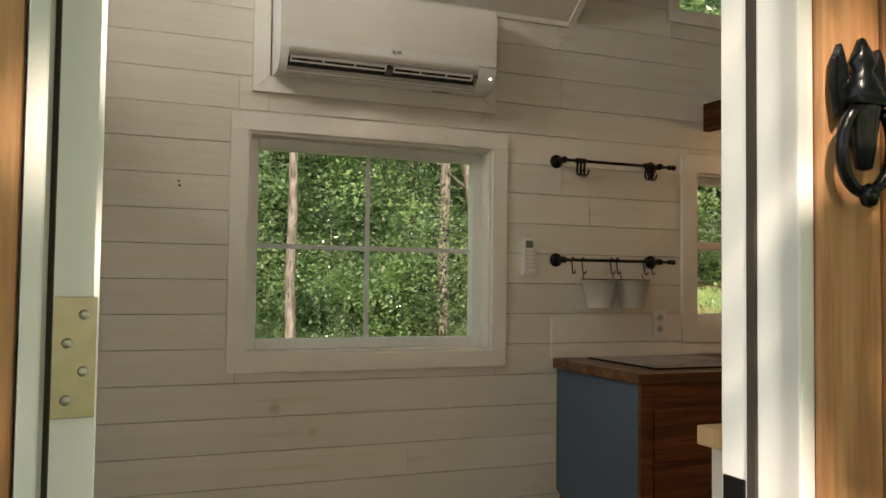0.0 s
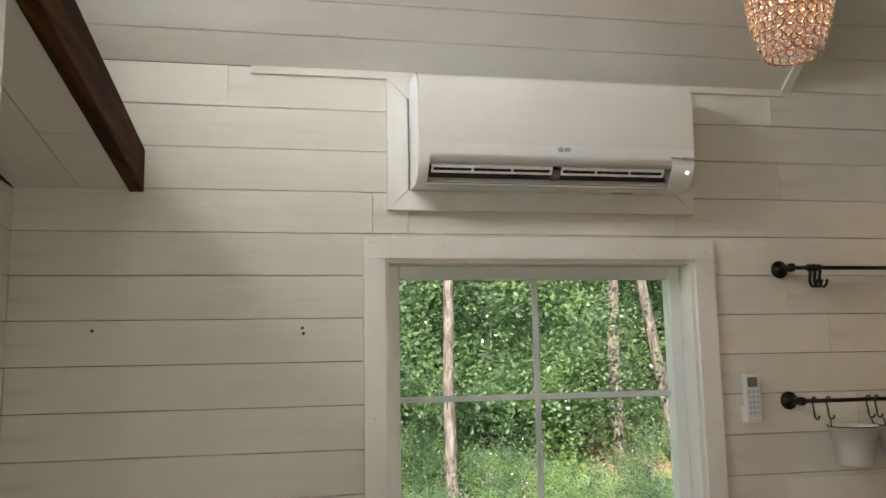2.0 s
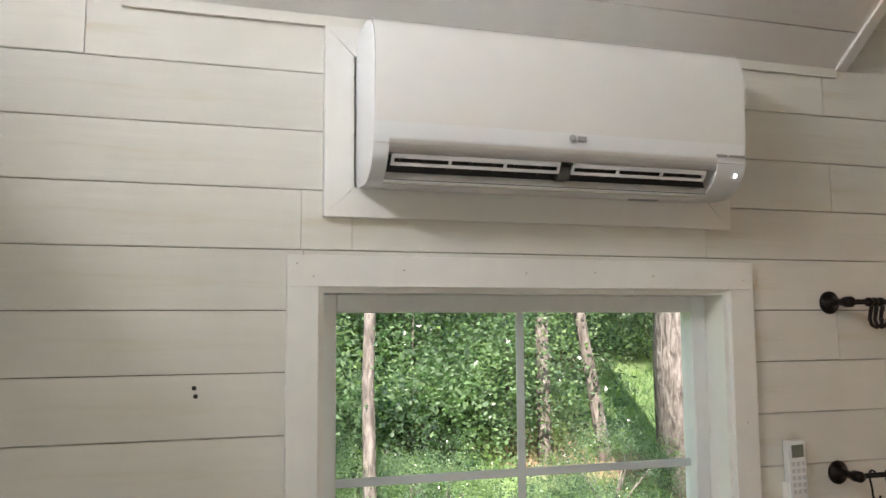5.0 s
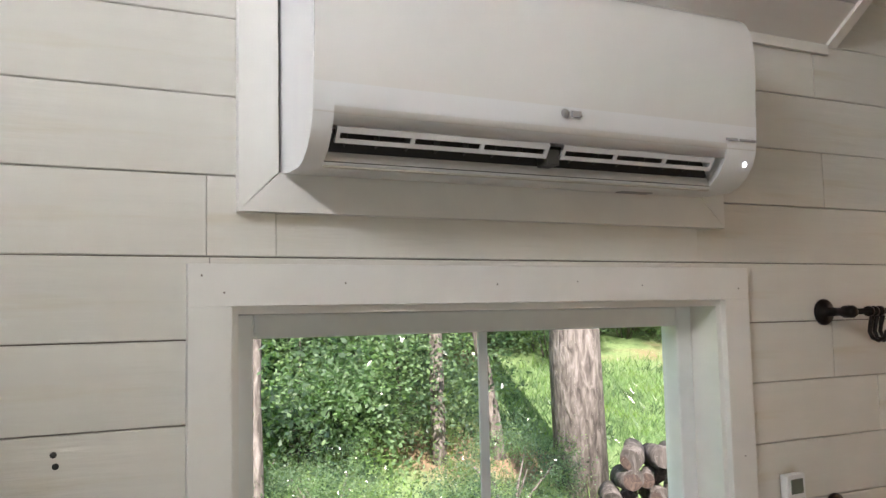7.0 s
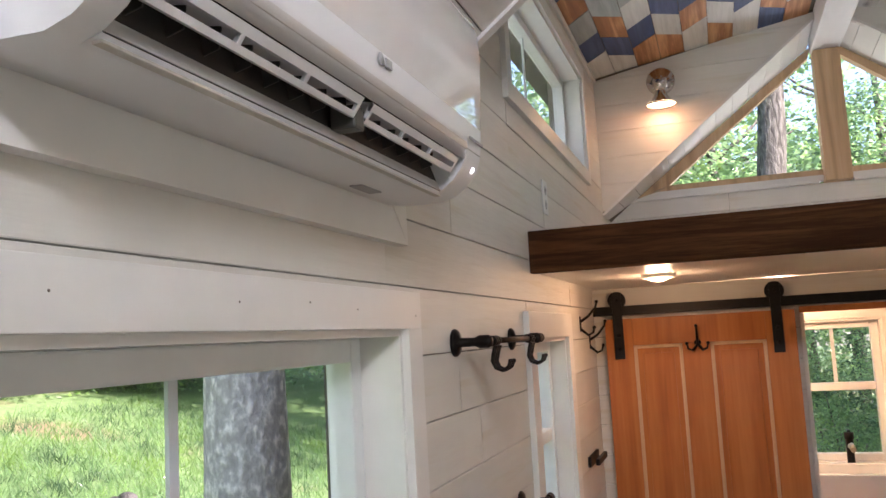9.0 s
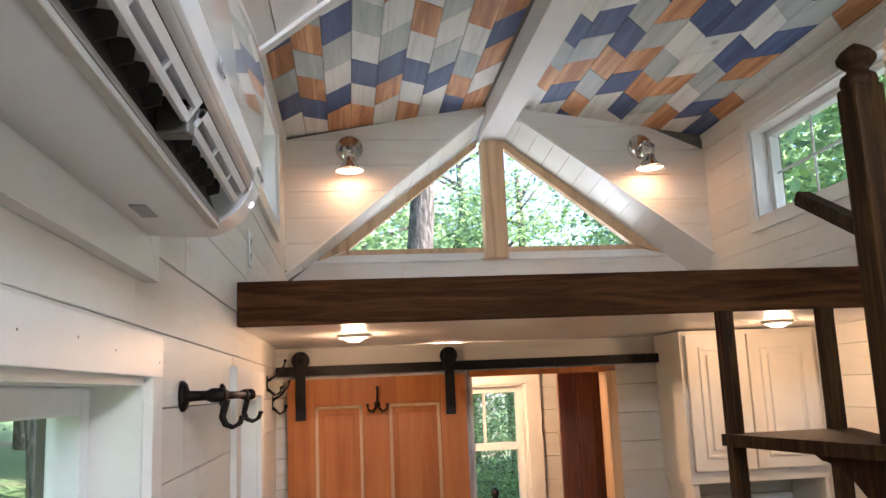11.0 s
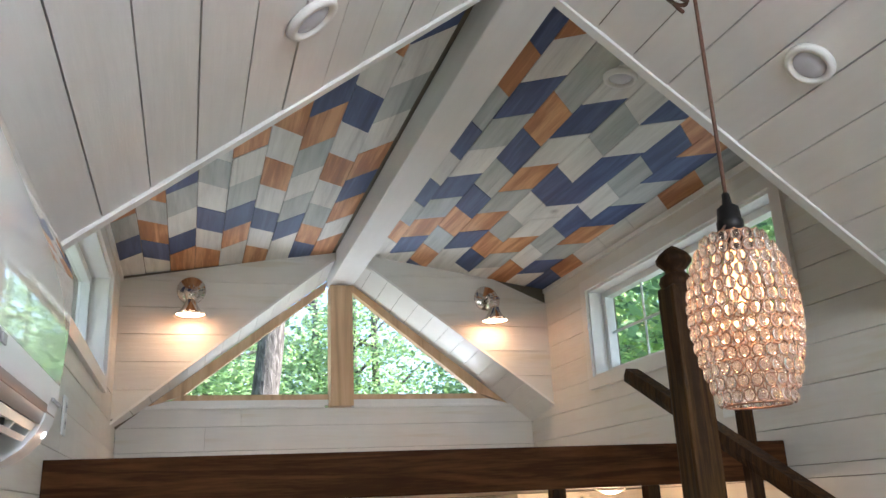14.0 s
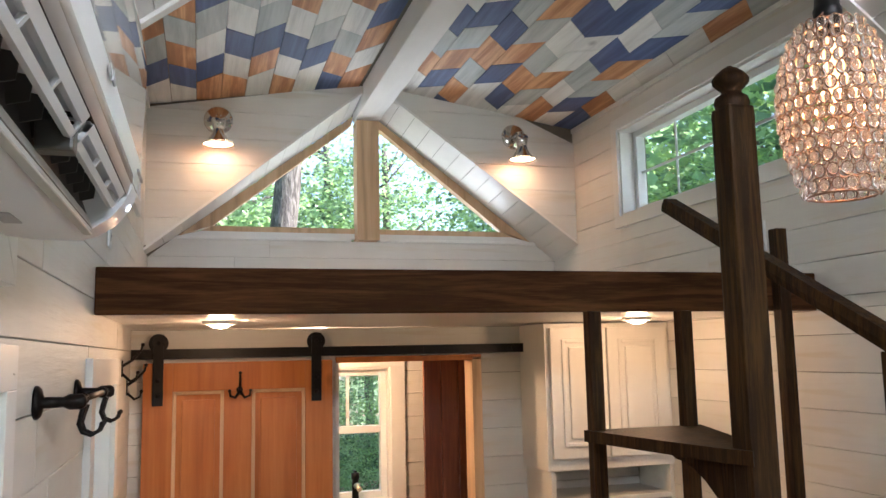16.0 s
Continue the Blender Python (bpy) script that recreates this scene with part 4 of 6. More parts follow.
extrude_x(bm, BACK + [(2.886, 1.966), (2.864, 1.972), (2.884, 2.03), (2.85, 2.045), (2.823, 2.018)] + UPPER, 0.668, 1.408, dark=(3, 4, 5))
part("body", bm, [AC_SHELL, AC_DARK], ac)
bm = bmesh.new()
# the bowed front leans back towards its lower edge
outer = [(2.8165 - 0.0095 * math.sin(math.pi * k / 16), 2.034 + 0.176 * k / 8) for k in range(9)]
outer += [(2.8085, 2.232), (2.813, 2.254), (2.824, 2.275), (2.843, 2.291), (2.866, 2.299)]
inner = [(y + 0.006, z - 0.001) for y, z in reversed(outer)]
extrude_x(bm, outer + inner, 0.639, 1.4775)
part("front_panel", bm, AC_WHITE, ac, "glossy white front panel")
for lo, hi, nd in ((0.676, 1.035, 3), (1.062, 1.385, 3)):
    bm = bmesh.new()
    prism(bm, [(lo, 2.8235, 2.0165), (hi, 2.8235, 2.0165), (hi, 2.8290, 2.0085), (lo, 2.8290, 2.0085)], (0, 0.006, 0.002))
    prism(bm, [(lo, 2.8343, 2.0012), (hi, 2.8343, 2.0012), (hi, 2.8385, 1.9955), (lo, 2.8385, 1.9955)], (0, 0.006, 0.002))
    for k in range(nd + 1):
        x = lo + (hi - lo - 0.006) * k / nd
        prism(bm, [(x, 2.8245, 2.0150), (x + 0.006, 2.8245, 2.0150), (x + 0.006, 2.8380, 1.9960), (x, 2.8380, 1.9960)], (0, 0.004, 0.002))
    lv = part("louvre", bm, AC_SHELL, ac)
    part("blade", prism(bmesh.new(), [(lo, 2.8265, 2.0170), (hi, 2.8265, 2.0170), (hi, 2.8740, 2.0250), (lo, 2.8740, 2.0250)], (0, 0.0, 0.002)), AC_SHELL, lv, "pale inner blade")
for k in range(14):
    x = 0.70 + k * 0.05
    part("vertical_vane", prism(bmesh.new(), [(x, 2.852, 2.036), (x, 2.876, 2.026), (x, 2.872, 1.998), (x, 2.856, 2.002)], (0.002, 0, 0)), AC_MID, ac)
part("inner_lip", prism(bmesh.new(), [(0.669, 2.8635, 1.9735), (0.669, 2.8665, 1.9735), (0.669, 2.8715, 1.9880), (0.669, 2.8685, 1.9880)], (0.738, 0, 0)), AC_LIP, ac, "pale grey inner lip of the vent")
part("louvre_pivot", boxes(((1.035, 2.836, 1.985), (1.060, 2.868, 2.012)), bevel=0.003), AC_MID, ac)
bm = lathe(bmesh.new(), [(0.0, 0.003), (0.004, 0.0025), (0.005, 0.0)], (1.458, 2.826, 2.010), (0, -0.8, -0.5), 12)
part("indicator_light", bm, LED, ac, "lit white indicator")
bm = lathe(bmesh.new(), [(0.0, 0.0012), (0.0075, 0.001), (0.0078, 0.0)], (1.056, 2.8105, 2.066), (0, -1, 0), 20)
box(bm, (1.068, 2.8085, 2.0605), (1.087, 2.811, 2.0715), 0.001)
part("maker_mark", bm, AC_GREY, ac, "small grey printed mark")
bm = bmesh.new()
x = 1.402
for wd in (0.005, 0.004, 0.005, 0.003, 0.004, 0.0, 0.003, 0.004, 0.004, 0.005, 0.003, 0.003, 0.004, 0.004):
    if wd:
        box(bm, (x, 2.8085, 2.048), (x + wd, 2.8115, 2.0525))
    x += wd + 0.0013 if wd else 0.005
part("printed_words", bm, AC_GREY, ac, "tiny grey printing")
part("lower_lip", boxes(((0.668, 2.864, 1.9645), (1.408, 2.874, 1.9675)), bevel=0.001), plain("beige_lip_plastic", (0.50, 0.48, 0.42), 0.4), ac)
part("bottom_label", boxes(((1.26, 2.93, 1.9655), (1.33, 2.95, 1.9675))), AC_GREY, ac)

# ---- iron rails, hooks, buckets ----
IRON = plain("bronze_black_iron", (0.016, 0.012, 0.010), 0.38, 0.7, 0.4, 80, 0.15)


def rail(z, label):
    r = thing("wall_rail", label, "rail", "iron rails on the boarded wall")
    part("bar", rod(bmesh.new(), (1.86, 2.935, z), (2.395, 2.935, z), 0.0065, seg=10), IRON, r)
    for x in (1.853, 2.335):
        bm = bmesh.new()
        lathe(bm, [(0.0, 0.0), (0.029, 0.0), (0.029, 0.005), (0.024, 0.010), (0.010, 0.014), (0.009, 0.045), (0.0135, 0.055), (0.0135, 0.075), (0.009, 0.082), (0.0, 0.083)], (x, N - 0.001, z), (0, -1, 0), 20)
        part("bracket", bm, IRON, r)
    bm = lathe(bmesh.new(), [(0.0065, -0.005), (0.011, 0.0), (0.011, 0.008), (0.007, 0.012), (0.0125, 0.024), (0.009, 0.034), (0.0, 0.038)], (2.385, 2.935, z), (1, 0, 0), 14)
    part("finial", bm, IRON, r)
    bm = lathe(bmesh.new(), [(0.0065, -0.005), (0.012, 0.0), (0.0125, 0.012), (0.007, 0.018), (0.0, 0.019)], (1.862, 2.935, z), (-1, 0, 0), 14)
    part("finial", bm, IRON, r)
    return r


rail(1.735, "black iron wall rail with hooks bunched at its ends")
rail(1.315, "black iron wall rail with buckets hung from it")


def hook_mesh(s=1.0):
    """A hook with a collar round the bar and a curled end towards the room."""
    bm = bmesh.new()
    lathe(bm, [(0.0072, -0.006), (0.011, -0.006), (0.0115, 0.0), (0.011, 0.006), (0.0072, 0.006)], (0, 0, 0), (1, 0, 0), 12)
    pts = [(0, -0.006, -0.008), (0, -0.002, -0.022), (0, 0.001, -0.036), (0, -0.004, -0.048), (0, -0.016, -0.053), (0, -0.027, -0.047), (0, -0.031, -0.037)]
    tube(bm, [Vector(p) * s for p in pts], (0.0052, 0.0036), 8)
    bmesh.ops.create_uvsphere(bm, u_segments=8, v_segments=6, radius=0.0048, matrix=Matrix.Translation(Vector(pts[-1]) * s))
    return bm


def s_hook_mesh():
    bm = bmesh.new()
    pts = []
    for k in range(9):
        a = math.pi * (1.15 - k / 8 * 1.2)
        pts.append((0, 0.010 * math.cos(a), 0.0 + 0.010 * math.sin(a)))
    pts += [(0, 0.009, -0.015), (0, 0.004, -0.035)]
    for k in range(8):
        a = math.pi * (0.1 - k / 7 * 1.1)
        pts.append((0, -0.008 + 0.012 * math.cos(a), -0.046 + 0.012 * math.sin(a)))
    tube(bm, pts, 0.0026, 7)
    return bm


hk = tagged(part("rail_hook", hook_mesh(1.2), IRON), "black iron hook on the upper rail", "hook", "hooks on the upper rail")
hk.location = (1.918, 2.935, 1.735)
for x in (1.934, 1.952, 2.262, 2.278, 2.294):
    copy_thing(hk, pose(x, 2.935, 1.735))
sh = tagged(part("s_hook", s_hook_mesh(), IRON), "black wire hook on the lower rail", "hook", "wire hooks on the lower rail")
sh.location = (1.900, 2.935, 1.3165)
for x in (1.950, 2.092, 2.122, 2.262, 2.300):
    copy_thing(sh, pose(x, 2.935, 1.3165, 0, 0, 8 * math.sin(x * 40)))

TIN = plain("white_enamelled_tin", (0.74, 0.74, 0.72), 0.32, 0, 0.04, 12)
bk = thing("bucket", "small white enamelled bucket hung on the rail", "bucket", "buckets on the lower rail", at=(2.022, 2.925, 1.116))
bm = bmesh.new()
lathe(bm, [(0.0, 0.0), (0.048, 0.0), (0.050, 0.003), (0.070, 0.114), (0.0725, 0.114), (0.0735, 0.118), (0.0725, 0.122), (0.070, 0.122), (0.068, 0.116), (0.048, 0.006), (0.0, 0.005)], (0, 0, 0), seg=32)
part("pail", bm, TIN, bk)
part("rim_wire", tube(bmesh.new(), [(0.0745 * math.cos(k * math.pi / 12), 0.0745 * math.sin(k * math.pi / 12), 0.119) for k in range(25)], 0.0022, 6), IRON, bk, "dark wire rim")
bm = bmesh.new()
for s in (-1, 1):
    tube(bm, [(s * 0.074, 0, 0.118), (s * 0.073, 0.004, 0.130), (s * 0.072, 0.008, 0.143)], 0.002, 6)
part("handle_loops", bm, IRON, bk)
copy_thing(bk, pose(2.192, 2.925, 1.116, 0, 0, 17))

# ---- remote control, outlet, splashback ----
rc = thing("remote_control", "white remote control in a wall holder", "remote control", at=(1.718, N, 1.254))
part("holder", boxes(((-0.029, -0.022, -0.004), (0.029, 0, 0.05)), bevel=0.003), TRIM, rc)
body = part("body", boxes(((-0.026, -0.027, 0.002), (0.026, -0.006, 0.148)), bevel=0.005), AC_SHELL, rc)
part("screen", boxes(((-0.017, -0.0285, 0.108), (0.017, -0.027, 0.138)), bevel=0.0006), plain("lcd_grey", (0.16, 0.18, 0.15), 0.25), rc, "dark grey display")
BTN = plain("pale_grey_button", (0.55, 0.57, 0.58), 0.5)
for i in range(5):
    for j in range(3):
        part("button", boxes(((-0.019 + j * 0.0145, -0.0288, 0.022 + i * 0.0165), (-0.010 + j * 0.0145, -0.027, 0.032 + i * 0.0165)), bevel=0.0007), BTN, rc)
rc.rotation_euler = (0, radians(-1.5), 0)


def wall_plate(at, way, label, switch=False, wide=1):
    p = thing("wall_plate", label, "switch" if switch else "outlet", at=at)
    p.rotation_euler = (0, 0, 0 if way < 0 else math.pi)
    w = 0.037 * wide
    part("plate", boxes(((-w, -0.006, -0.058), (w, 0, 0.058)), bevel=0.003), VINYL, p)
    for k in range(wide):
        x = (k - (wide - 1) / 2) * 0.05
        if switch:
            part("toggle", boxes(((x - 0.005, -0.016, -0.006), (x + 0.005, -0.005, 0.010)), bevel=0.002), TRIM, p)
        else:
            for z in (-0.024, 0.024):
                bm = lathe(bmesh.new(), [(0.0, 0.0018), (0.0155, 0.0016), (0.016, 0.0)], (x, -0.006, z), (0, -1, 0), 18)
                soc = part("socket", bm, BTN, p)
                part("slots", boxes(((x - 0.007, -0.0083, z - 0.002), (x - 0.005, -0.0077, z + 0.007)), ((x + 0.005, -0.0083, z - 0.002), (x + 0.007, -0.0077, z + 0.007))), AC_DARK, soc)
    return p


wall_plate((2.375, N - 0.014, 1.045), -1, "white double wall outlet above the counter", False, 1)
wall_plate((2.92, N - 0.001, 2.20), -1, "white wall outlet in the loft")
wall_plate((2.90, S + 0.001, 2.22), 1, "white light switch on the loft wall", True)
sp = tagged(new("splashback"), "white boarded splashback behind the counter", "splashback")
part("board", boxes(((1.832, N - 0.013, 0.902), (2.497, N, 0.962)), bevel=0.002), TRIM, sp)
part("board", boxes(((1.832, N - 0.013, 0.965), (2.497, N, 1.078)), bevel=0.002), TRIM, sp)
part("board", boxes(((2.497, N - 0.011, 0.902), (3.80, N, 0.954)), bevel=0.002), TRIM, sp)

# ---- kitchen counter ----
COUNTER = timber("oiled_counter_wood", (0.10, 0.045, 0.018), (0.21, 0.10, 0.045), 0.32, 0, 6)
REDWOOD = timber("red_brown_drawer_wood", (0.11, 0.035, 0.013), (0.22, 0.075, 0.030), 0.4, 0, 6)
BLUE = painted("blue_cabinet_paint", (0.075, 0.125, 0.20), 0.45, (20, 20, 3), 0.03, 0.1, 0.08)
ct = tagged(part("worktop", boxes(((1.835, 2.375, 0.862), (3.84, N - 0.014, 0.9)), bevel=0.004), COUNTER), "dark oiled wooden worktop", "worktop")
cb = thing("kitchen_cabinet", "blue base cabinet with red-brown wooden drawers", "cabinet", at=(0, 0, 0))
bm = bmesh.new()
prism(bm, [(1.855, 2.41, 0.0), (1.855, 2.41, 0.861), (1.855, N - 0.014, 0.861), (1.855, N - 0.014, 0.36), (1.855, 2.93, 0.33), (1.855, 2.93, 0.0)], (0.018, 0, 0))
part("side_panel", bm, BLUE, cb, "blue painted side panel")
part("carcass", boxes(((1.873, 2.42, 0.09), (2.60, N - 0.016, 0.861))), REDWOOD, cb)
part("face_frame", boxes(((1.857, 2.395, 0.09), (1.91, 2.42, 0.861)), ((2.56, 2.395, 0.09), (2.60, 2.42, 0.861)), ((1.91, 2.395, 0.79), (2.56, 2.42, 0.861)), bevel=0.002), REDWOOD, cb)
for z0, z1 in ((0.58, 0.765), (0.36, 0.555), (0.12, 0.335)):
    dr = part("drawer", boxes(((1.925, 2.408, z0), (2.545, 2.42, z1)), bevel=0.003), REDWOOD, cb)
    part("pull", tube(bmesh.new(), [(2.17, 2.408, (z0 + z1) / 2), (2.18, 2.385, (z0 + z1) / 2), (2.30, 2.385, (z0 + z1) / 2), (2.31, 2.408, (z0 + z1) / 2)], 0.006, 8), BLACK, dr)
cb2 = thing("kitchen_cabinet", "red-brown wooden base cabinet with plank doors under the worktop", "cabinet", at=(0, 0, 0))
part("carcass", boxes(((2.605, 2.42, 0.0), (3.80, N - 0.016, 0.861))), REDWOOD, cb2)
for x in (2.62, 3.02, 3.42):
    dr = part("door", boxes(((x, 2.40, 0.10), (x + 0.37, 2.42, 0.84)), bevel=0.003), REDWOOD, cb2)
    part("pull", tube(bmesh.new(), [(x + 0.03, 2.40, 0.62), (x + 0.03, 2.378, 0.63), (x + 0.03, 2.378, 0.72), (x + 0.03, 2.40, 0.73)], 0.006, 8), BLACK, dr)
hob = thing("cooktop", "black glass cooktop on the worktop", "cooktop", at=(0, 0, 0))
part("glass_top", boxes(((1.97, 2.46, 0.9005), (2.49, 2.93, 0.909)), bevel=0.002), plain("black_ceramic_glass", (0.01, 0.01, 0.011), 0.08), hob)
for x, y in ((2.10, 2.58), (2.36, 2.58), (2.10, 2.80), (2.36, 2.80)):
    part("cooking_zone", tube(bmesh.new(), [(x + 0.075 * math.cos(k * math.pi / 16), y + 0.075 * math.sin(k * math.pi / 16), 0.909) for k in range(33)], 0.0012, 4), AC_GREY, hob)
hw = thing("half_wall", "white half wall with a pale pine cap beside the entry", "half wall", kind="structure")
part("panel", boxes(((1.28, S + 0.002, -0.01), (1.62, 1.30, 0.885)), bevel=0.003), TRIM, hw)
part("corner_board", boxes(((1.262, 1.22, -0.01), (1.28, 1.312, 0.885)), bevel=0.003), TRIM, hw)
part("cap", boxes(((1.235, S + 0.002, 0.885), (1.65, 1.325, 0.925)), bevel=0.004), PINE, hw)


# ---- entry door, jamb and cedar cladding ----
WHITE_DOOR = painted("white_door_enamel", (0.82, 0.83, 0.83), 0.3, (12, 12, 3), 0.02, 0.06, 0.05)
CEDAR = timber("stained_cedar_siding", (0.42, 0.19, 0.085), (0.58, 0.31, 0.155), 0.5, 2, 5, 0.2, per_piece=True)
NICKEL = plain("brushed_nickel", (0.55, 0.53, 0.49), 0.3, 1.0, 0.08, 90, 0.05)
BRASSY = plain("satin_brass_plate", (0.42, 0.38, 0.29), 0.35, 1.0, 0.08, 60, 0.05)
RUBBER = plain("dark_weather_strip", (0.035, 0.028, 0.025), 0.75)
jamb = thing("door_frame", "white wooden entry door frame with a dark weather strip", "door frame", kind="structure")
part("jamb", boxes(((0.047, 0.608, -0.02), (0.062, 0.698, 2.06)), bevel=0.002), WHITE_DOOR, jamb)
part("jamb", boxes(((0.80, 0.695, -0.02), (0.822, 0.742, 2.06)), bevel=0.003), WHITE_DOOR, jamb)
part("jamb", boxes(((0.80, 0.618, -0.02), (0.822, 0.682, 2.06)), bevel=0.003), WHITE_DOOR, jamb)
part("head", boxes(((0.03, 0.595, 2.06), (0.822, 0.742, 2.09)), bevel=0.002), WHITE_DOOR, jamb)
part("weather_strip", boxes(((0.797, 0.682, -0.02), (0.82, 0.695, 2.06))), RUBBER, jamb)
part("weather_strip", boxes(((0.062, 0.655, -0.02), (0.066, 0.668, 2.06))), RUBBER, jamb)
part("casing", boxes(((0.805, S, -0.01), (0.88, S + 0.018, 2.12)), bevel=0.002), TRIM, jamb)
part("casing", boxes(((-0.045, S, -0.01), (0.028, S + 0.006, 2.12)), bevel=0.002), TRIM, jamb)
part("strike_plate", boxes(((0.7965, 0.70, 0.90), (0.80, 0.735, 0.985)), bevel=0.001), BLACK, jamb, "black latch plate")
part("threshold", boxes(((0.03, 0.56, -0.06), (0.822, 0.70, -0.005)), bevel=0.004), NICKEL, jamb)

clad = tagged(new("cladding"), "orange-brown stained cedar cladding of the outer wall", "cladding", kind="structure")
for lo, hi in ((-0.82, 0.046), (0.822, 2.2)):
    x = lo
    i = 0
    while x < hi - 0.005:
        w = min(0.098 if i else 0.088, hi - x)
        bm = bmesh.new()
        box(bm, (x + 0.0015, 0.606 - (0.004 if i % 2 else 0), -0.35), (x + w - 0.0015, 0.622, 2.5), 0.003)
        part("plank", bm, CEDAR, clad)
        x += w
        i += 1
part("plank", boxes(((0.030, 0.606, 2.09), (0.822, 0.622, 2.5)), bevel=0.003), CEDAR, clad)

# door leaf swung into the room
door = thing("door_1", "white half-glazed entry door standing open", "door", kind="structure", at=(0.100, 0.702, 0.0))
door.rotation_euler = (0, 0, radians(90 + 8.6))
L, T, H = 0.762, 0.044, 2.03
gx0, gx1, gz0, gz1 = 0.13, 0.632, 0.98, 1.90
bm = bmesh.new()
for a, b in (((0, 0, 0.01), (gx0, T, H)), ((gx1, 0, 0.01), (L, T, H)), ((gx0, 0, 0.01), (gx1, T, gz0)), ((gx0, 0, gz1), (gx1, T, H))):
    box(bm, a, b, 0.0015)
part("leaf", bm, WHITE_DOOR, door)
for yy, o in ((0.0, -1), (T, 1)):
    for d, w in ((0.0, 0.016), (0.008, 0.010)):
        bm = bmesh.new()
        p = 0.010 if not d else 0.015
        for lo, hi, z0, z1 in ((gx0 - 0.012 + d, gx0 + w + d, gz0 - 0.012, gz1 + 0.012), (gx1 - w - d, gx1 + 0.012 - d, gz0 - 0.012, gz1 + 0.012), (gx0, gx1, gz0 - 0.012 + d, gz0 + w + d), (gx0, gx1, gz1 - w - d, gz1 + 0.012 - d)):
            box(bm, (lo, yy, z0), (hi, yy + o * p, z1), 0.003)
        part("glazing_bead", bm, WHITE_DOOR, door)
    bm = bmesh.new()
    for k in (1, 2):
        x = gx0 + (gx1 - gx0) * k / 3
        box(bm, (x - 0.009, yy, gz0), (x + 0.009, yy + o * 0.008, gz1), 0.002)
        z = gz0 + (gz1 - gz0) * k / 3
        box(bm, (gx0, yy, z - 0.009), (gx1, yy + o * 0.0075, z + 0.009), 0.002)
    part("muntins", bm, WHITE_DOOR, door)
    bm = bmesh.new()
    for x0, x1 in ((0.13, 0.36), (0.40, 0.632)):
        for a, b in (((x0, yy, 0.22), (x1, yy + o * 0.006, 0.24)), ((x0, yy, 0.82), (x1, yy + o * 0.006, 0.84)), ((x0, yy, 0.24), (x0 + 0.02, yy + o * 0.006, 0.82)), ((x1 - 0.02, yy, 0.24), (x1, yy + o * 0.006, 0.82))):
            box(bm, a, b, 0.002)
    part("panel_moulding", bm, WHITE_DOOR, door)
    bm = lathe(bmesh.new(), [(0.0, 0.0), (0.032, 0.0), (0.032, 0.004), (0.024, 0.010), (0.012, 0.013), (0.011, 0.032), (0.016, 0.038), (0.0255, 0.048), (0.028, 0.058), (0.0255, 0.068), (0.017, 0.074), (0.0, 0.076)], (L - 0.062, yy, 0.925), (0, o, 0), 28)
    part("door_knob", bm, NICKEL, door, "brushed nickel door knob")
part("pane", boxes(((gx0, T / 2 - 0.003, gz0), (gx1, T / 2 + 0.003, gz1))), GLASS, door)
for z in (1.143, 0.28, 1.80):
    hg = part("hinge_leaf", boxes(((-0.0025, 0.002, z - 0.051), (0.0, 0.048, z + 0.051)), bevel=0.0006), BRASSY, door, "satin metal hinge leaf")
    bm = bmesh.new()
    for k in range(4):
        yy, zz = (0.012 if k % 2 else 0.025), z - 0.036 + k * 0.024
        lathe(bm, [(0.0, 0.0012), (0.003, 0.0012), (0.0045, 0.0002), (0.0, 0.0)], (-0.0025, yy, zz), (-1, 0, 0), 12)
    part("screws", bm, NICKEL, hg)
    bm = bmesh.new()
    for k in range(5):
        rod(bm, (-0.004, 0.046, z - 0.051 + k * 0.0205), (-0.004, 0.046, z - 0.032 + k * 0.0205), 0.0062, seg=10)
    part("knuckle", bm, BRASSY, hg)

# knocker on the cladding
kn = thing("door_knocker", "black cast-iron winged door knocker with a ring", "knocker", at=(0.860, 0.602, 1.397))
GLOSSBLACK = plain("gloss_black_cast_iron", (0.012, 0.013, 0.016), 0.25, 0.5, 0.4, 50, 0.3)
bm = lathe(bmesh.new(), [(0.0, -0.062), (0.010, -0.058), (0.016, -0.03), (0.020, 0.0), (0.025, 0.022), (0.021, 0.036), (0.013, 0.046), (0.017, 0.056), (0.012, 0.068), (0.006, 0.082), (0.0, 0.086)], (0, -0.012, 0), seg=16)
for v in bm.verts:
    v.co.y = v.co.y * 0.75 - 0.006
    v.co += 0.0022 * noise.noise_vector(v.co * 160)
part("figure", bm, GLOSSBLACK, kn)
for s in (-1, 1):
    bm = bmesh.new()
    prism(bm, [(s * 0.014, -0.004, 0.02), (s * 0.032, -0.004, -0.005), (s * 0.038, -0.004, 0.03), (s * 0.036, -0.004, 0.062), (s * 0.028, -0.004, 0.078), (s * 0.020, -0.004, 0.055)], (0, -0.011, 0))
    bmesh.ops.bevel(bm, geom=bm.edges[:], offset=0.002, segments=2, affect="EDGES")
    part("wing", bm, GLOSSBLACK, kn)
part("band", boxes(((-0.026, -0.034, 0.008), (0.026, -0.008, 0.020)), bevel=0.004), GLOSSBLACK, kn)
bm = bmesh.new()
tube(bm, [(0.037 * math.sin(a), -0.02 - 0.004 * math.cos(a), -0.036 + 0.048 * math.cos(a)) for a in [0.6 + k * (6.283 - 1.2) / 24 for k in range(25)]], 0.0068, 10)
lathe(bm, [(0.0, -0.014), (0.008, -0.010), (0.011, 0.0), (0.008, 0.010), (0.0, 0.014)], (0, -0.022, -0.088), (0, 0, 1), 12)
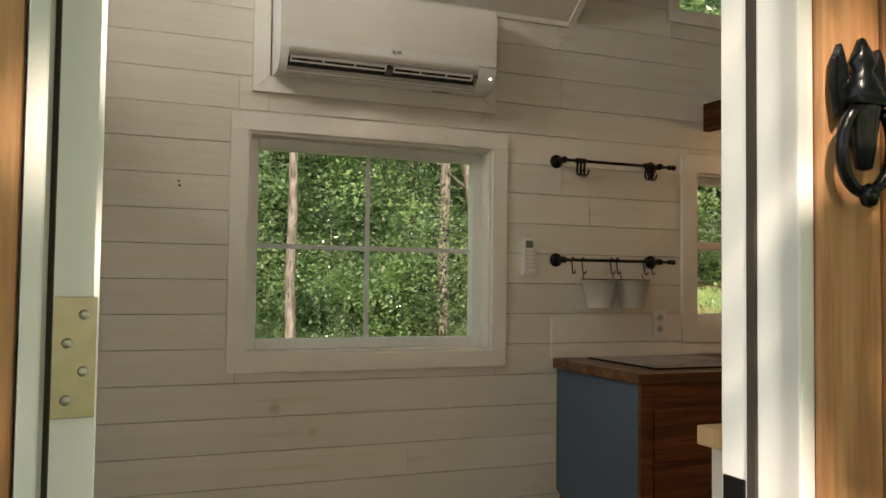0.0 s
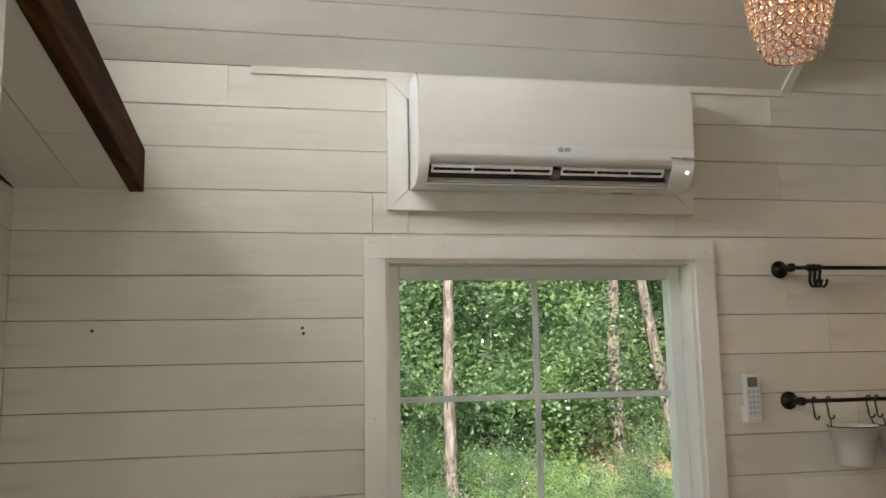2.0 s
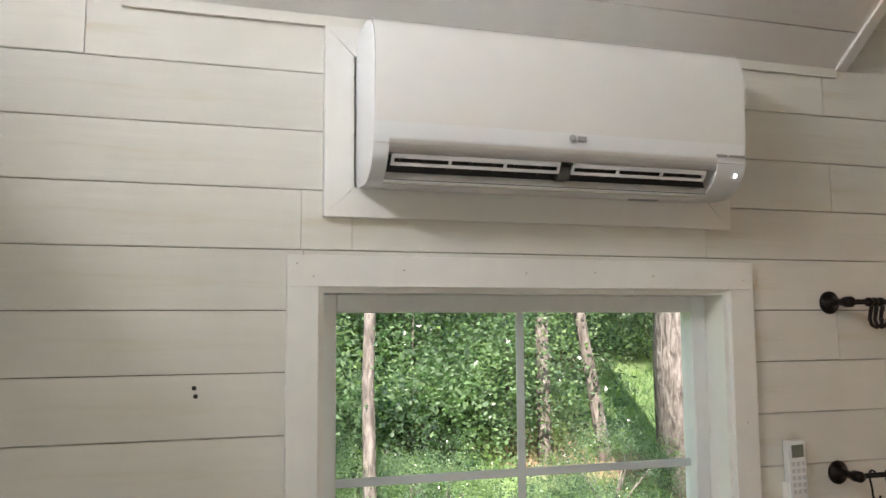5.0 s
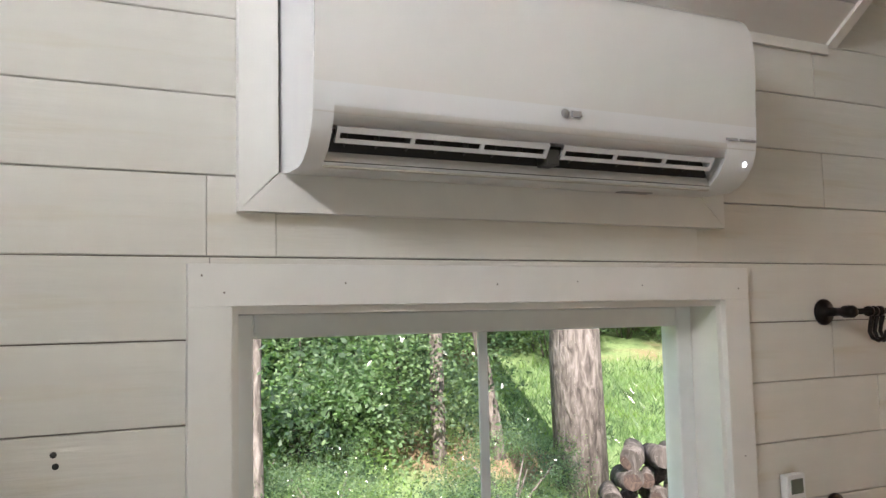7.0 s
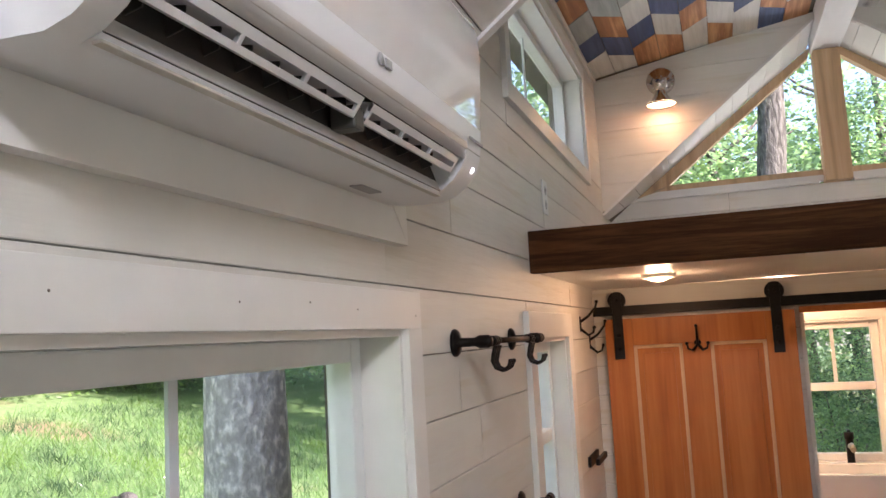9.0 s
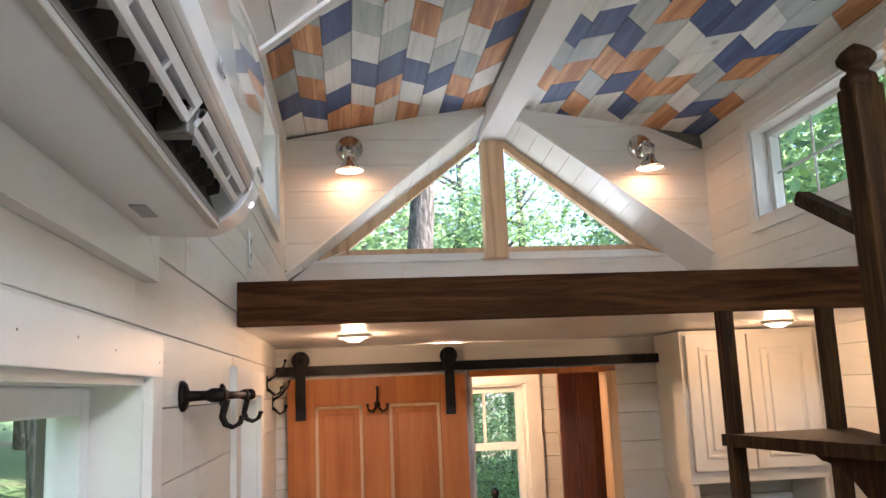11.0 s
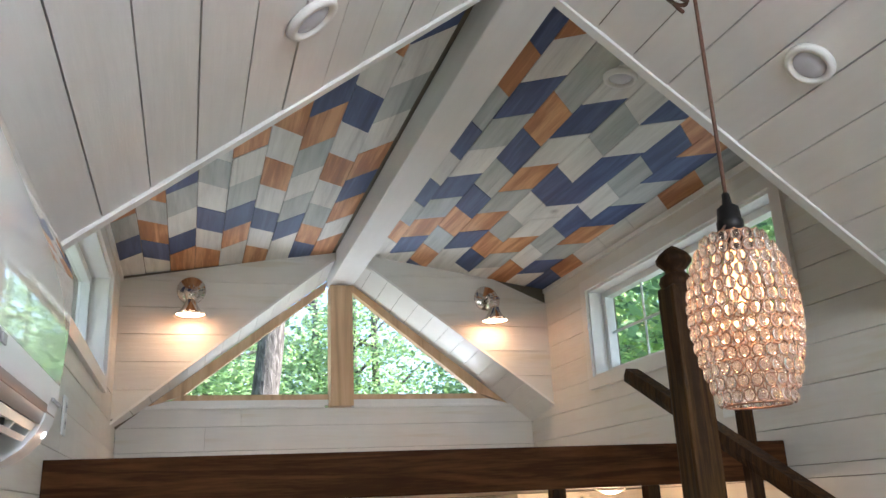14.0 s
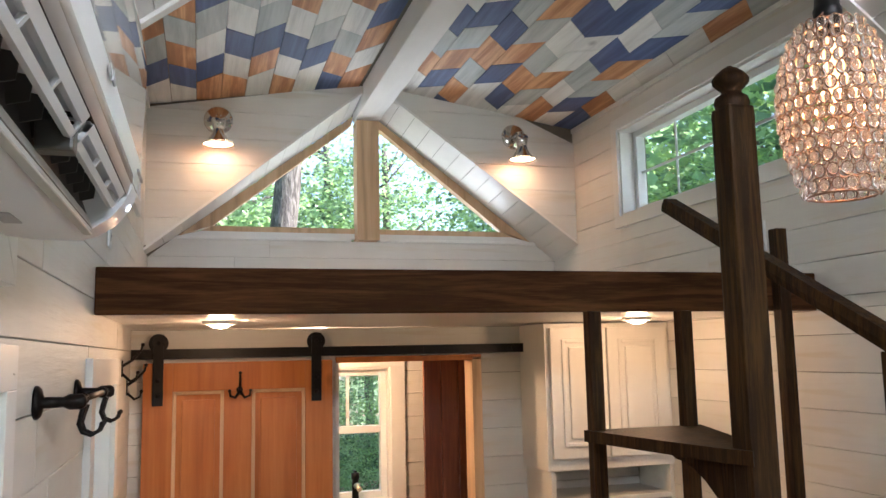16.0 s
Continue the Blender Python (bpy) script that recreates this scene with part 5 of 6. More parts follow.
part("ring", bm, GLOSSBLACK, kn)

# ---- pendant with a glass-bead shade ----
pen = thing("pendant_lamp", "pendant lamp with a lit egg-shaped shade of wired glass beads", "lamp", at=(1.188, 1.888, -0.193))
pen.scale = (0.92, 0.92, 1.1)
CORD = plain("brown_fabric_cord", (0.095, 0.040, 0.020), 0.8, 0, 0.25, 200, 0.2)
BULB = plain("warm_glowing_bulb", (1, 0.7, 0.4), 0.3, emit=BULB_GLOW, emit_colour=(1, 0.40, 0.10))
BEAD = glass("clear_glass_bead", (1.0, 0.98, 0.96), 0.04, thin=False, milk=0.03)
WIRE = plain("dull_copper_wire", (0.30, 0.18, 0.12), 0.4, 0.8, 0.1)
part("cord", tube(bmesh.new(), [(-0.0 + 0.012 * t, -0.01 * t, 2.262 + t * 0.72) for t in [k / 10 for k in range(11)]], 0.0035, 8), CORD, pen)
bm = bmesh.new()
loop = []
for k in range(61):
    a = k / 60 * 6 * math.pi
    loop.append((0.006 + 0.034 * math.cos(a), 0.036 - 0.044 * math.cos(a + 0.5) * (1 - 0.06 * math.sin(a * 0.7)), 2.588 + 0.016 * math.sin(a * 0.5) + 0.0006 * k))
part("cord_coil", tube(bm, loop, 0.0035, 7), CORD, pen)
part("cord_tail", tube(bmesh.new(), [(0.006, 0.036, 2.640), (0.004, 0.012, 2.72), (0.010, -0.006, 2.82)], 0.0035, 7), CORD, pen)
bm = lathe(bmesh.new(), [(0.0, 2.285), (0.006, 2.283), (0.008, 2.268), (0.017, 2.262), (0.019, 2.245), (0.021, 2.243), (0.021, 2.232), (0.018, 2.228), (0.018, 2.205), (0.0, 2.203)], (0, 0, 0), seg=20)
part("socket", bm, BLACK, pen)
part("bulb", lathe(bmesh.new(), [(0.007, 2.203), (0.008, 2.195), (0.0095, 2.175), (0.009, 2.155), (0.006, 2.135), (0.0, 2.118)], (0, 0, 0), seg=16), BULB, pen)
ZT, ZB = 2.222, 2.000


def egg(t):
    """Radius of the shade at t from its top (0) to its foot (1)."""
    return 0.031 + 0.0455 * math.sin(math.pi * min(1, (t * 0.93 + 0.02)) ** 0.82) ** 0.8 + 0.010 * t


bead_rows = 13
bead = bmesh.new()
bmesh.ops.create_icosphere(bead, subdivisions=2, radius=1.0)
for f in bead.faces:
    f.smooth = True
bead_me = bpy.data.meshes.new("bead")
bead.to_mesh(bead_me)
bead.free()
bead_me.materials.append(BEAD)
wire = bmesh.new()
for i in range(bead_rows):
    t = (i + 0.5) / bead_rows
    z, rr = ZT + (ZB - ZT) * t, egg(t)
    cnt_ = max(10, round(2 * math.pi * rr / 0.0182))
    for k in range(cnt_):
        a = 2 * math.pi * (k + 0.5 * (i % 2)) / cnt_
        ob = new("bead", bead_me)
        ob.parent = pen
        c, s = math.cos(a), math.sin(a)
        ob.matrix_basis = Matrix.Translation((rr * c, rr * s, z)) @ Matrix.Rotation(a, 4, "Z") @ Matrix.Diagonal((0.0050, 0.0083, 0.0083, 1))
        e1, e2 = Vector((-s, c, 0)), Vector((0, 0, 1))
        tube(wire, [Vector((rr * c, rr * s, z)) + 0.0088 * (math.cos(q) * e1 + math.sin(q) * e2) for q in [j * math.pi / 4 for j in range(9)]], 0.0009, 3)
for t in (0.0, 1.0):
    z, rr = ZT + (ZB - ZT) * t, egg(t) - 0.002
    tube(wire, [(rr * math.cos(q), rr * math.sin(q), z) for q in [j * math.pi / 12 for j in range(25)]], 0.0016, 5)
for k in range(3):
    a = k * 2.094
    tube(wire, [(0.018 * math.cos(a), 0.018 * math.sin(a), 2.235), (egg(0) * math.cos(a), egg(0) * math.sin(a), ZT)], 0.0014, 5)
part("shade_wire", wire, WIRE, pen, "copper wire net of the shade")
bulb("pendant_light", (1.188, 1.888, 2.13), PENDANT, 0.012, (1, 0.42, 0.13))

# ---- wall sconces in the loft ----
CHROME = plain("polished_chrome", (0.62, 0.58, 0.54), 0.12, 1.0, 0.05, 20)
HOT = plain("lit_lamp_glass", (1, 0.85, 0.65), 0.4, emit=SCONCE_GLOW, emit_colour=(1, 0.72, 0.42))


def sconce(y, z, side):
    s = thing("wall_sconce", "lit chrome wall sconce with a bell shade", "sconce", "sconces beside the gable windows", at=(EU, y, z))
    part("wall_plate", lathe(bmesh.new(), [(0.0, 0.014), (0.02, 0.014), (0.045, 0.009), (0.058, 0.004), (0.06, 0.0), (0.0, 0.0)], (0, 0, 0), (-1, 0, 0), 28), CHROME, s)
    part("arm", tube(bmesh.new(), [(0, 0, 0), (-0.05, 0, 0.004), (-0.085, 0, -0.006), (-0.098, 0, -0.03)], 0.011, 12), CHROME, s)
    part("neck", lathe(bmesh.new(), [(0.0, 0.0), (0.026, 0.0), (0.030, -0.008), (0.026, -0.03), (0.022, -0.052), (0.0, -0.052)], (-0.098, 0, -0.018), seg=24), CHROME, s)
    part("shade", lathe(bmesh.new(), [(0.022, -0.066), (0.026, -0.085), (0.040, -0.108), (0.060, -0.126), (0.066, -0.132), (0.064, -0.132), (0.058, -0.125), (0.037, -0.104), (0.023, -0.080), (0.020, -0.066)], (-0.098, 0, 0), seg=32), CHROME, s)
    part("lamp_glass", lathe(bmesh.new(), [(0.0, -0.128), (0.030, -0.130), (0.056, -0.126), (0.056, -0.122), (0.0, -0.118)], (-0.098, 0, 0), seg=28), HOT, s)
    s.scale = (1.2, 1.2, 1.2)
    bulb("sconce_light", (EU - 0.118, y, z - 0.172), SCONCE, 0.03, (1, 0.43, 0.16))
    return s


sconce(2.659, 2.998, 1)
sconce(1.064, 2.998, -1)


def puck(at, nrm, label, lit=False, r=0.052, group=""):
    p = thing("downlight", label, "downlight", group, at=at)
    p.rotation_euler = Vector(nrm).to_track_quat("Z", "Y").to_euler()
    part("rim", lathe(bmesh.new(), [(r * 0.66, 0.004), (r * 0.74, 0.014), (r * 0.94, 0.012), (r, 0.003), (r, 0.0), (r * 0.6, 0.0)], (0, 0, 0), seg=32), TRIM, p)
    dome = 0.026 if lit else 0.013
    part("lens", lathe(bmesh.new(), [(0.0, dome), (r * 0.36, dome * 0.9), (r * 0.6, dome * 0.6), (r * 0.68, 0.004), (r * 0.68, 0.0), (0.0, 0.0)], (0, 0, 0), seg=28), HOT if lit else FROST, p)
    return p


FROST = plain("frosted_lens", (0.60, 0.60, 0.64), 0.25, 0, 0.03)
dn = Vector((0, -KM, -1)).normalized()
ds = Vector((0, KM, -1)).normalized()
puck((1.564, 1.315, EAVE + KM * (1.315 - S) - 0.001), ds, "round white unlit downlight in the steep ceiling", r=0.057, group="unlit downlights in the steep ceiling")
puck((1.542, 2.455, EAVE + KM * (N - 2.455) - 0.001), dn, "round white unlit downlight in the steep ceiling", r=0.057, group="unlit downlights in the steep ceiling")
puck((2.275, 1.375, TOP + KD * (1.375 - S) - 0.002), (0, 0.147, -1), "round white smoke alarm on the tiled ceiling", r=0.055)
for y in (2.665, 1.07):
    puck((3.20, y, 1.9315), (0, 0, -1), "lit round downlight under the loft", True, 0.06, "lit downlights under the loft")
    bulb("downlight_light", (3.20, y, 1.895), DOWN, 0.04)

# ---- sliding bathroom door ----
sd = thing("barn_door", "orange pine panelled sliding door on a black track", "sliding door", at=(0, 0, 0))
X0, X1 = 3.815, 3.852
y0, y1, zt = 2.186, 2.947, 1.79
bm = bmesh.new()
for a, b in (((X0, y0, 0.02), (X1, y0 + 0.115, zt)), ((X0, y1 - 0.115, 0.02), (X1, y1, zt)), ((X0, y0 + 0.115, zt - 0.115), (X1, y1 - 0.115, zt)), ((X0, y0 + 0.115, 0.02), (X1, y1 - 0.115, 0.24)), ((X0, y0 + 0.115, 0.80), (X1, y1 - 0.115, 0.94)), ((X0, 2.52, 0.24), (X1, 2.632, 0.80)), ((X0, 2.52, 0.94), (X1, 2.632, zt - 0.115))):
    box(bm, a, b, 0.0025)
part("frame", bm, DOORPINE, sd)
for a, b in ((y0 + 0.115, 2.52), (2.632, y1 - 0.115)):
    for z0, z1 in ((0.24, 0.80), (0.94, zt - 0.115)):
        bm = bmesh.new()
        box(bm, (X0 + 0.012, a, z0), (X1 - 0.012, b, z1))
        box(bm, (X0 + 0.006, a + 0.035, z0 + 0.035), (X0 + 0.013, b - 0.035, z1 - 0.035), 0.004)
        pn = part("panel", bm, DOORPINE, sd)
        bm = bmesh.new()
        g = 0.014
        for lo, hi, c, d in ((a, a + g, z0, z1), (b - g, b, z0, z1), (a, b, z0, z0 + g), (a, b, z1 - g, z1)):
            box(bm, (X0 + 0.004, lo, c), (X0 + 0.013, hi, d), 0.003)
        part("moulding", bm, PINE, pn, "worn pale moulding")
tr = thing("door_track", "black steel sliding door track on the partition", "track", at=(0, 0, 0))
part("bar", boxes(((3.822, 1.276, 1.806), (3.832, 2.995, 1.846)), bevel=0.001), BLACK, tr)
bm = bmesh.new()
for y in (1.36, 1.78, 2.20, 2.62, 2.93):
    rod(bm, (3.832, y, 1.826), (BX, y, 1.826), 0.011, seg=12)
part("spacers", bm, BLACK, tr)
for y in (1.36, 1.78, 2.62):
    part("bolt", rod(bmesh.new(), (3.8215, y, 1.826), (3.815, y, 1.826), 0.008, seg=6), BLACK, tr)
for y in (2.890, 2.255):
    hg = part("hanger", boxes(((3.806, y - 0.021, 1.62), (3.812, y + 0.021, 1.905)), bevel=0.002), BLACK, sd, "black steel strap hanger")
    bm = rod(bmesh.new(), (3.814, y, 1.870), (3.834, y, 1.870), 0.038, seg=28)
    part("wheel", bm, BLACK, hg)
    for z in (1.66, 1.72, 1.870):
        part("bolt", lathe(bmesh.new(), [(0.0, 0.007), (0.006, 0.006), (0.009, 0.0)], (3.806, y, z), (-1, 0, 0), 10), BLACK, hg)
ch = thing("coat_hook", "black iron triple coat hook on the sliding door", "hook", at=(X0, 2.570, 1.675))
bm = lathe(bmesh.new(), [(0.0, 0.004), (0.012, 0.004), (0.014, 0.0)], (0, 0, 0), (-1, 0, 0), 14)
part("back_plate", bm, BLACK, ch)
for pts in ([(-0.003, 0, 0.0), (-0.03, 0, 0.02), (-0.045, 0, 0.055), (-0.05, 0, 0.07)], [(-0.003, 0.0, -0.005), (-0.03, 0.02, -0.03), (-0.045, 0.038, -0.022), (-0.048, 0.042, -0.002)], [(-0.003, 0.0, -0.005), (-0.03, -0.02, -0.03), (-0.045, -0.038, -0.022), (-0.048, -0.042, -0.002)]):
    bm = tube(bmesh.new(), pts, (0.006, 0.004), 8)
    bmesh.ops.create_uvsphere(bm, u_segments=10, v_segments=8, radius=0.007, matrix=Matrix.Translation(pts[-1]))
    part("prong", bm, BLACK, ch)
for x, z in ((3.485, 1.775), (3.70, 1.70)):
    wh = thing("coat_hook", "black iron double coat hook on the boarded wall", "hook", "coat hooks on the boarded wall", at=(x, N - 0.001, z))
    part("back_plate", boxes(((-0.011, -0.004, -0.03), (0.011, 0, 0.03)), bevel=0.002), BLACK, wh)
    for pts in ([(0, -0.003, 0.01), (0, -0.035, 0.03), (0, -0.065, 0.065), (0, -0.07, 0.085)], [(0, -0.003, -0.02), (0, -0.03, -0.045), (0, -0.05, -0.035), (0, -0.055, -0.015)]):
        bm = tube(bmesh.new(), pts, (0.0055, 0.004), 8)
        bmesh.ops.create_uvsphere(bm, u_segments=10, v_segments=8, radius=0.007, matrix=Matrix.Translation(pts[-1]))
        part("prong", bm, BLACK, wh)
wb = thing("wall_bracket", "small dark iron bracket low on the boarded wall", "bracket", at=(3.55, N - 0.001, 1.245))
part("plate", boxes(((-0.11, -0.012, -0.02), (0.11, 0, 0.02)), bevel=0.003), BLACK, wb)
part("bar", boxes(((-0.11, -0.045, -0.012), (0.11, -0.03, 0.012)), bevel=0.003), BLACK, wb)

# pine lining of the bathroom doorway
dl = thing("doorway_lining", "raw pine lining of the bathroom doorway", "doorway", kind="structure")
part("jamb", boxes(((3.858, 1.500, -0.01), (3.972, 1.545, 1.79)), bevel=0.002), PINE, dl)
part("jamb", boxes(((3.862, 2.150, -0.01), (3.972, 2.165, 1.79)), bevel=0.002), TRIM, dl)
part("head", boxes(((3.858, 1.500, 1.775), (3.972, 2.165, 1.80)), bevel=0.002), DOORPINE, dl)

# ---- bathroom seen through the doorway ----
REDCEDAR = timber("dark_red_cedar", (0.12, 0.028, 0.008), (0.22, 0.06, 0.018), 0.42, 2, 5, 0.1)
bd = thing("cedar_door", "dark red cedar plank door standing open in the bathroom", "door", at=(0, 0, 0))
for k in range(3):
    part("plank", boxes(((4.08, 1.460 + k * 0.085, 0.02), (4.105, 1.543 + k * 0.085, 1.80)), bevel=0.003), REDCEDAR, bd)
part("batten", boxes(((4.105, 1.46, 0.3), (4.125, 1.71, 0.4)), bevel=0.003), REDCEDAR, bd)
part("batten", boxes(((4.105, 1.46, 1.4), (4.125, 1.71, 1.5)), bevel=0.003), REDCEDAR, bd)
van = thing("vanity", "wooden vanity under the bathroom window", "vanity", at=(0, 0, 0))
part("top", boxes(((4.28, 1.60, 0.84), (E - 0.002, 2.95, 0.88)), bevel=0.004), DOORPINE, van)
part("body", boxes(((4.33, 1.64, -0.012), (E - 0.004, 2.93, 0.84)), bevel=0.003), REDWOOD, van)
PORC = plain("white_porcelain", (0.82, 0.81, 0.79), 0.12, 0, 0.02, 8, 0.01, coat=0.4)
sk = thing("basin", "white rectangular vessel basin on the vanity", "basin", at=(0, 0, 0))
bm = bmesh.new()
for a, b in (((4.36, 1.74, 0.881), (4.70, 2.20, 0.90)), ((4.36, 1.74, 0.90), (4.385, 2.20, 1.045)), ((4.675, 1.74, 0.90), (4.70, 2.20, 1.045)), ((4.385, 1.74, 0.90), (4.675, 1.765, 1.045)), ((4.385, 2.175, 0.90), (4.675, 2.20, 1.045))):
    box(bm, a, b, 0.006)
part("bowl", bm, PORC, sk)
fc = thing("faucet", "dark bronze column faucet behind the basin", "faucet", at=(4.735, 1.925, 0.8805))
part("column", lathe(bmesh.new(), [(0.0, 0.0), (0.026, 0.0), (0.026, 0.01), (0.018, 0.016), (0.018, 0.27), (0.022, 0.275), (0.022, 0.305), (0.0, 0.308)], (0, 0, 0), seg=20), BLACK, fc)
part("spout", tube(bmesh.new(), [(0, 0, 0.235), (-0.06, 0, 0.25), (-0.12, 0, 0.235)], 0.013, 12), BRASSY, fc)
part("lever", boxes(((-0.012, -0.008, 0.308), (0.05, 0.008, 0.316)), bevel=0.003), BLACK, fc)
# unseen warm ceiling lamp and glowing dome, added to brighten the bathroom
bulb("bathroom_fill", (4.3, 2.2, 1.86), BATH, 0.05)
bc = thing("bathroom_light_fitting", "added unseen round ceiling light that brightens the bathroom", "ceiling light", at=(4.3, 2.2, 1.931))
part("dome", lathe(bmesh.new(), [(0.0, -0.03), (0.05, -0.025), (0.08, -0.008), (0.085, 0.0), (0.0, 0.0)], (0, 0, 0), seg=28), HOT, bc)

# ---- white wall cabinet under the loft ----
CAB = painted("cream_cabinet_paint", (0.76, 0.73, 0.66), 0.4, (15, 15, 3), 0.02, 0.06, 0.05)
wc = thing("wall_cabinet", "cream painted wall cabinet with raised-panel doors", "cabinet", at=(0, 0, 0))
CX = 3.58
part("body", boxes(((CX, S + 0.002, 1.30), (3.866, 1.308, 1.925)), bevel=0.002), CAB, wc)
for a, b in ((1.025, 1.288), (0.722, 1.018)):
    dr = part("door", boxes(((CX - 0.02, a, 1.35), (CX, b, 1.905)), bevel=0.003), CAB, wc)
    bm = bmesh.new()
    for lo, hi, c, d in ((a + 0.05, a + 0.066, 1.40, 1.855), (b - 0.066, b - 0.05, 1.40, 1.855), (a + 0.066, b - 0.066, 1.40, 1.416), (a + 0.066, b - 0.066, 1.839, 1.855)):
        box(bm, (CX - 0.026, lo, c), (CX - 0.019, hi, d), 0.003)
    part("moulding", bm, CAB, dr)
    part("raised_panel", boxes(((CX - 0.027, a + 0.082, 1.432), (CX - 0.019, b - 0.082, 1.823)), bevel=0.006), CAB, dr)
sh2 = thing("wall_shelf", "white open shelf unit under the wall cabinet", "shelf", at=(0, 0, 0))
part("side", boxes(((CX + 0.01, 1.27, 0.92), (3.866, 1.292, 1.299)), bevel=0.002), CAB, sh2)
part("side", boxes(((CX + 0.01, S + 0.002, 0.92), (3.866, S + 0.022, 1.299)), bevel=0.002), CAB, sh2)
part("shelf", boxes(((CX + 0.01, S + 0.022, 1.16), (3.866, 1.27, 1.18)), bevel=0.002), CAB, sh2)
part("shelf", boxes(((CX + 0.01, S + 0.022, 0.92), (3.866, 1.27, 0.94)), bevel=0.002), CAB, sh2)

# ---- stair to the loft ----
STAIR = timber("dark_stained_stair_wood", (0.026, 0.012, 0.0045), (0.068, 0.032, 0.009), 0.6, 2, 11, 0.3, spec=0.12)
stp = thing("staircase", "dark stained winding staircase to the loft", "staircase", at=(0, 0, 0))
nx, ny, hw_ = 2.005, 1.450, 0.039
bm = boxes(((nx - hw_, ny - hw_, 0.0), (nx + hw_, ny + hw_, 2.405)), bevel=0.010)
nw = part("newel_post", bm, STAIR, stp)
bm = lathe(bmesh.new(), [(0.040, 2.400), (0.044, 2.415), (0.040, 2.430), (0.028, 2.438), (0.024, 2.446), (0.034, 2.456), (0.045, 2.468), (0.046, 2.478), (0.036, 2.492), (0.018, 2.506), (0.004, 2.514), (0.0, 2.514)], (nx, ny, 0), seg=24)
part("finial", bm, STAIR, nw)
for y in (1.565, 1.245, 0.862):
    part("baluster", boxes(((2.582, y - 0.021, 0.0 if y > 1 else 0.4), (2.624, y + 0.021, 1.9255 if y > 1 else 2.20)), bevel=0.003), STAIR, stp)
part("tread", prism(bmesh.new(), [(2.62, 1.60, 1.530), (2.62, 1.19, 1.530), (2.05, 1.40, 1.530), (1.96, 1.49, 1.530), (2.05, 1.52, 1.530)], (0, 0, 0.034)), STAIR, stp)
for k in range(5):
    part("tread", boxes(((1.98 - 0.19 * (k + 1), 0.72, 1.10 - 0.19 * k), (1.98 - 0.19 * k + 0.02, 1.42, 1.134 - 0.19 * k)), bevel=0.004), STAIR, stp)
arc = [(nx + 0.05, ny - 0.03, 1.529)] + [(nx + 0.05 + 0.30 * math.sin(a), ny - 0.03, 1.30 + 0.20 * (1 - (1 - math.sin(a)) ** 2)) for a in [k * math.pi / 16 for k in range(9)]][::1] + [(nx + 0.42, ny - 0.03, 1.529)]
part("bracket", prism(bmesh.new(), arc, (0, 0.03, 0)), STAIR, stp)
hr0, hr1 = Vector((2.665, 1.235, 2.280)), Vector((1.30, 1.235, 1.555))
d = (hr1 - hr0).normalized()
u = Vector((0, 1, 0))
w = d.cross(u)
q = [hr0 + u * a + w * b for a, b in ((-0.022, -0.024), (0.022, -0.024), (0.026, 0.0), (0.022, 0.02), (0.0, 0.026), (-0.022, 0.02), (-0.026, 0.0))]
part("handrail", prism(bmesh.new(), q, hr1 - hr0), STAIR, stp)
for x in (1.78, 1.42):
    zz = 2.280 - (2.665 - x) * 0.555
    part("baluster", boxes(((x - 0.02, 1.215, 0.3), (x + 0.02, 1.255, zz)), bevel=0.003), STAIR, stp)

# small marks on the long wall, the close pair standing for a scuff
for x, z in ((-0.254, 1.562), (0.319, 1.564), (0.322, 1.548)):
    pl = tagged(part("dark_mark", lathe(bmesh.new(), [(0.0, 0.001), (0.0042, 0.0008), (0.005, 0.0)], (x, N - 0.0002, z), (0, -1, 0), 10), AC_DARK), "small dark mark on a board", "screw hole", "screw holes in the wall boards")


# ---- boards of the long walls ----
def put_n(u, z, ln):
    return pose(u, N + TH, z)


def put_s(u, z, ln):
    return pose(u + ln, S - TH, z, 0, 0, 180)


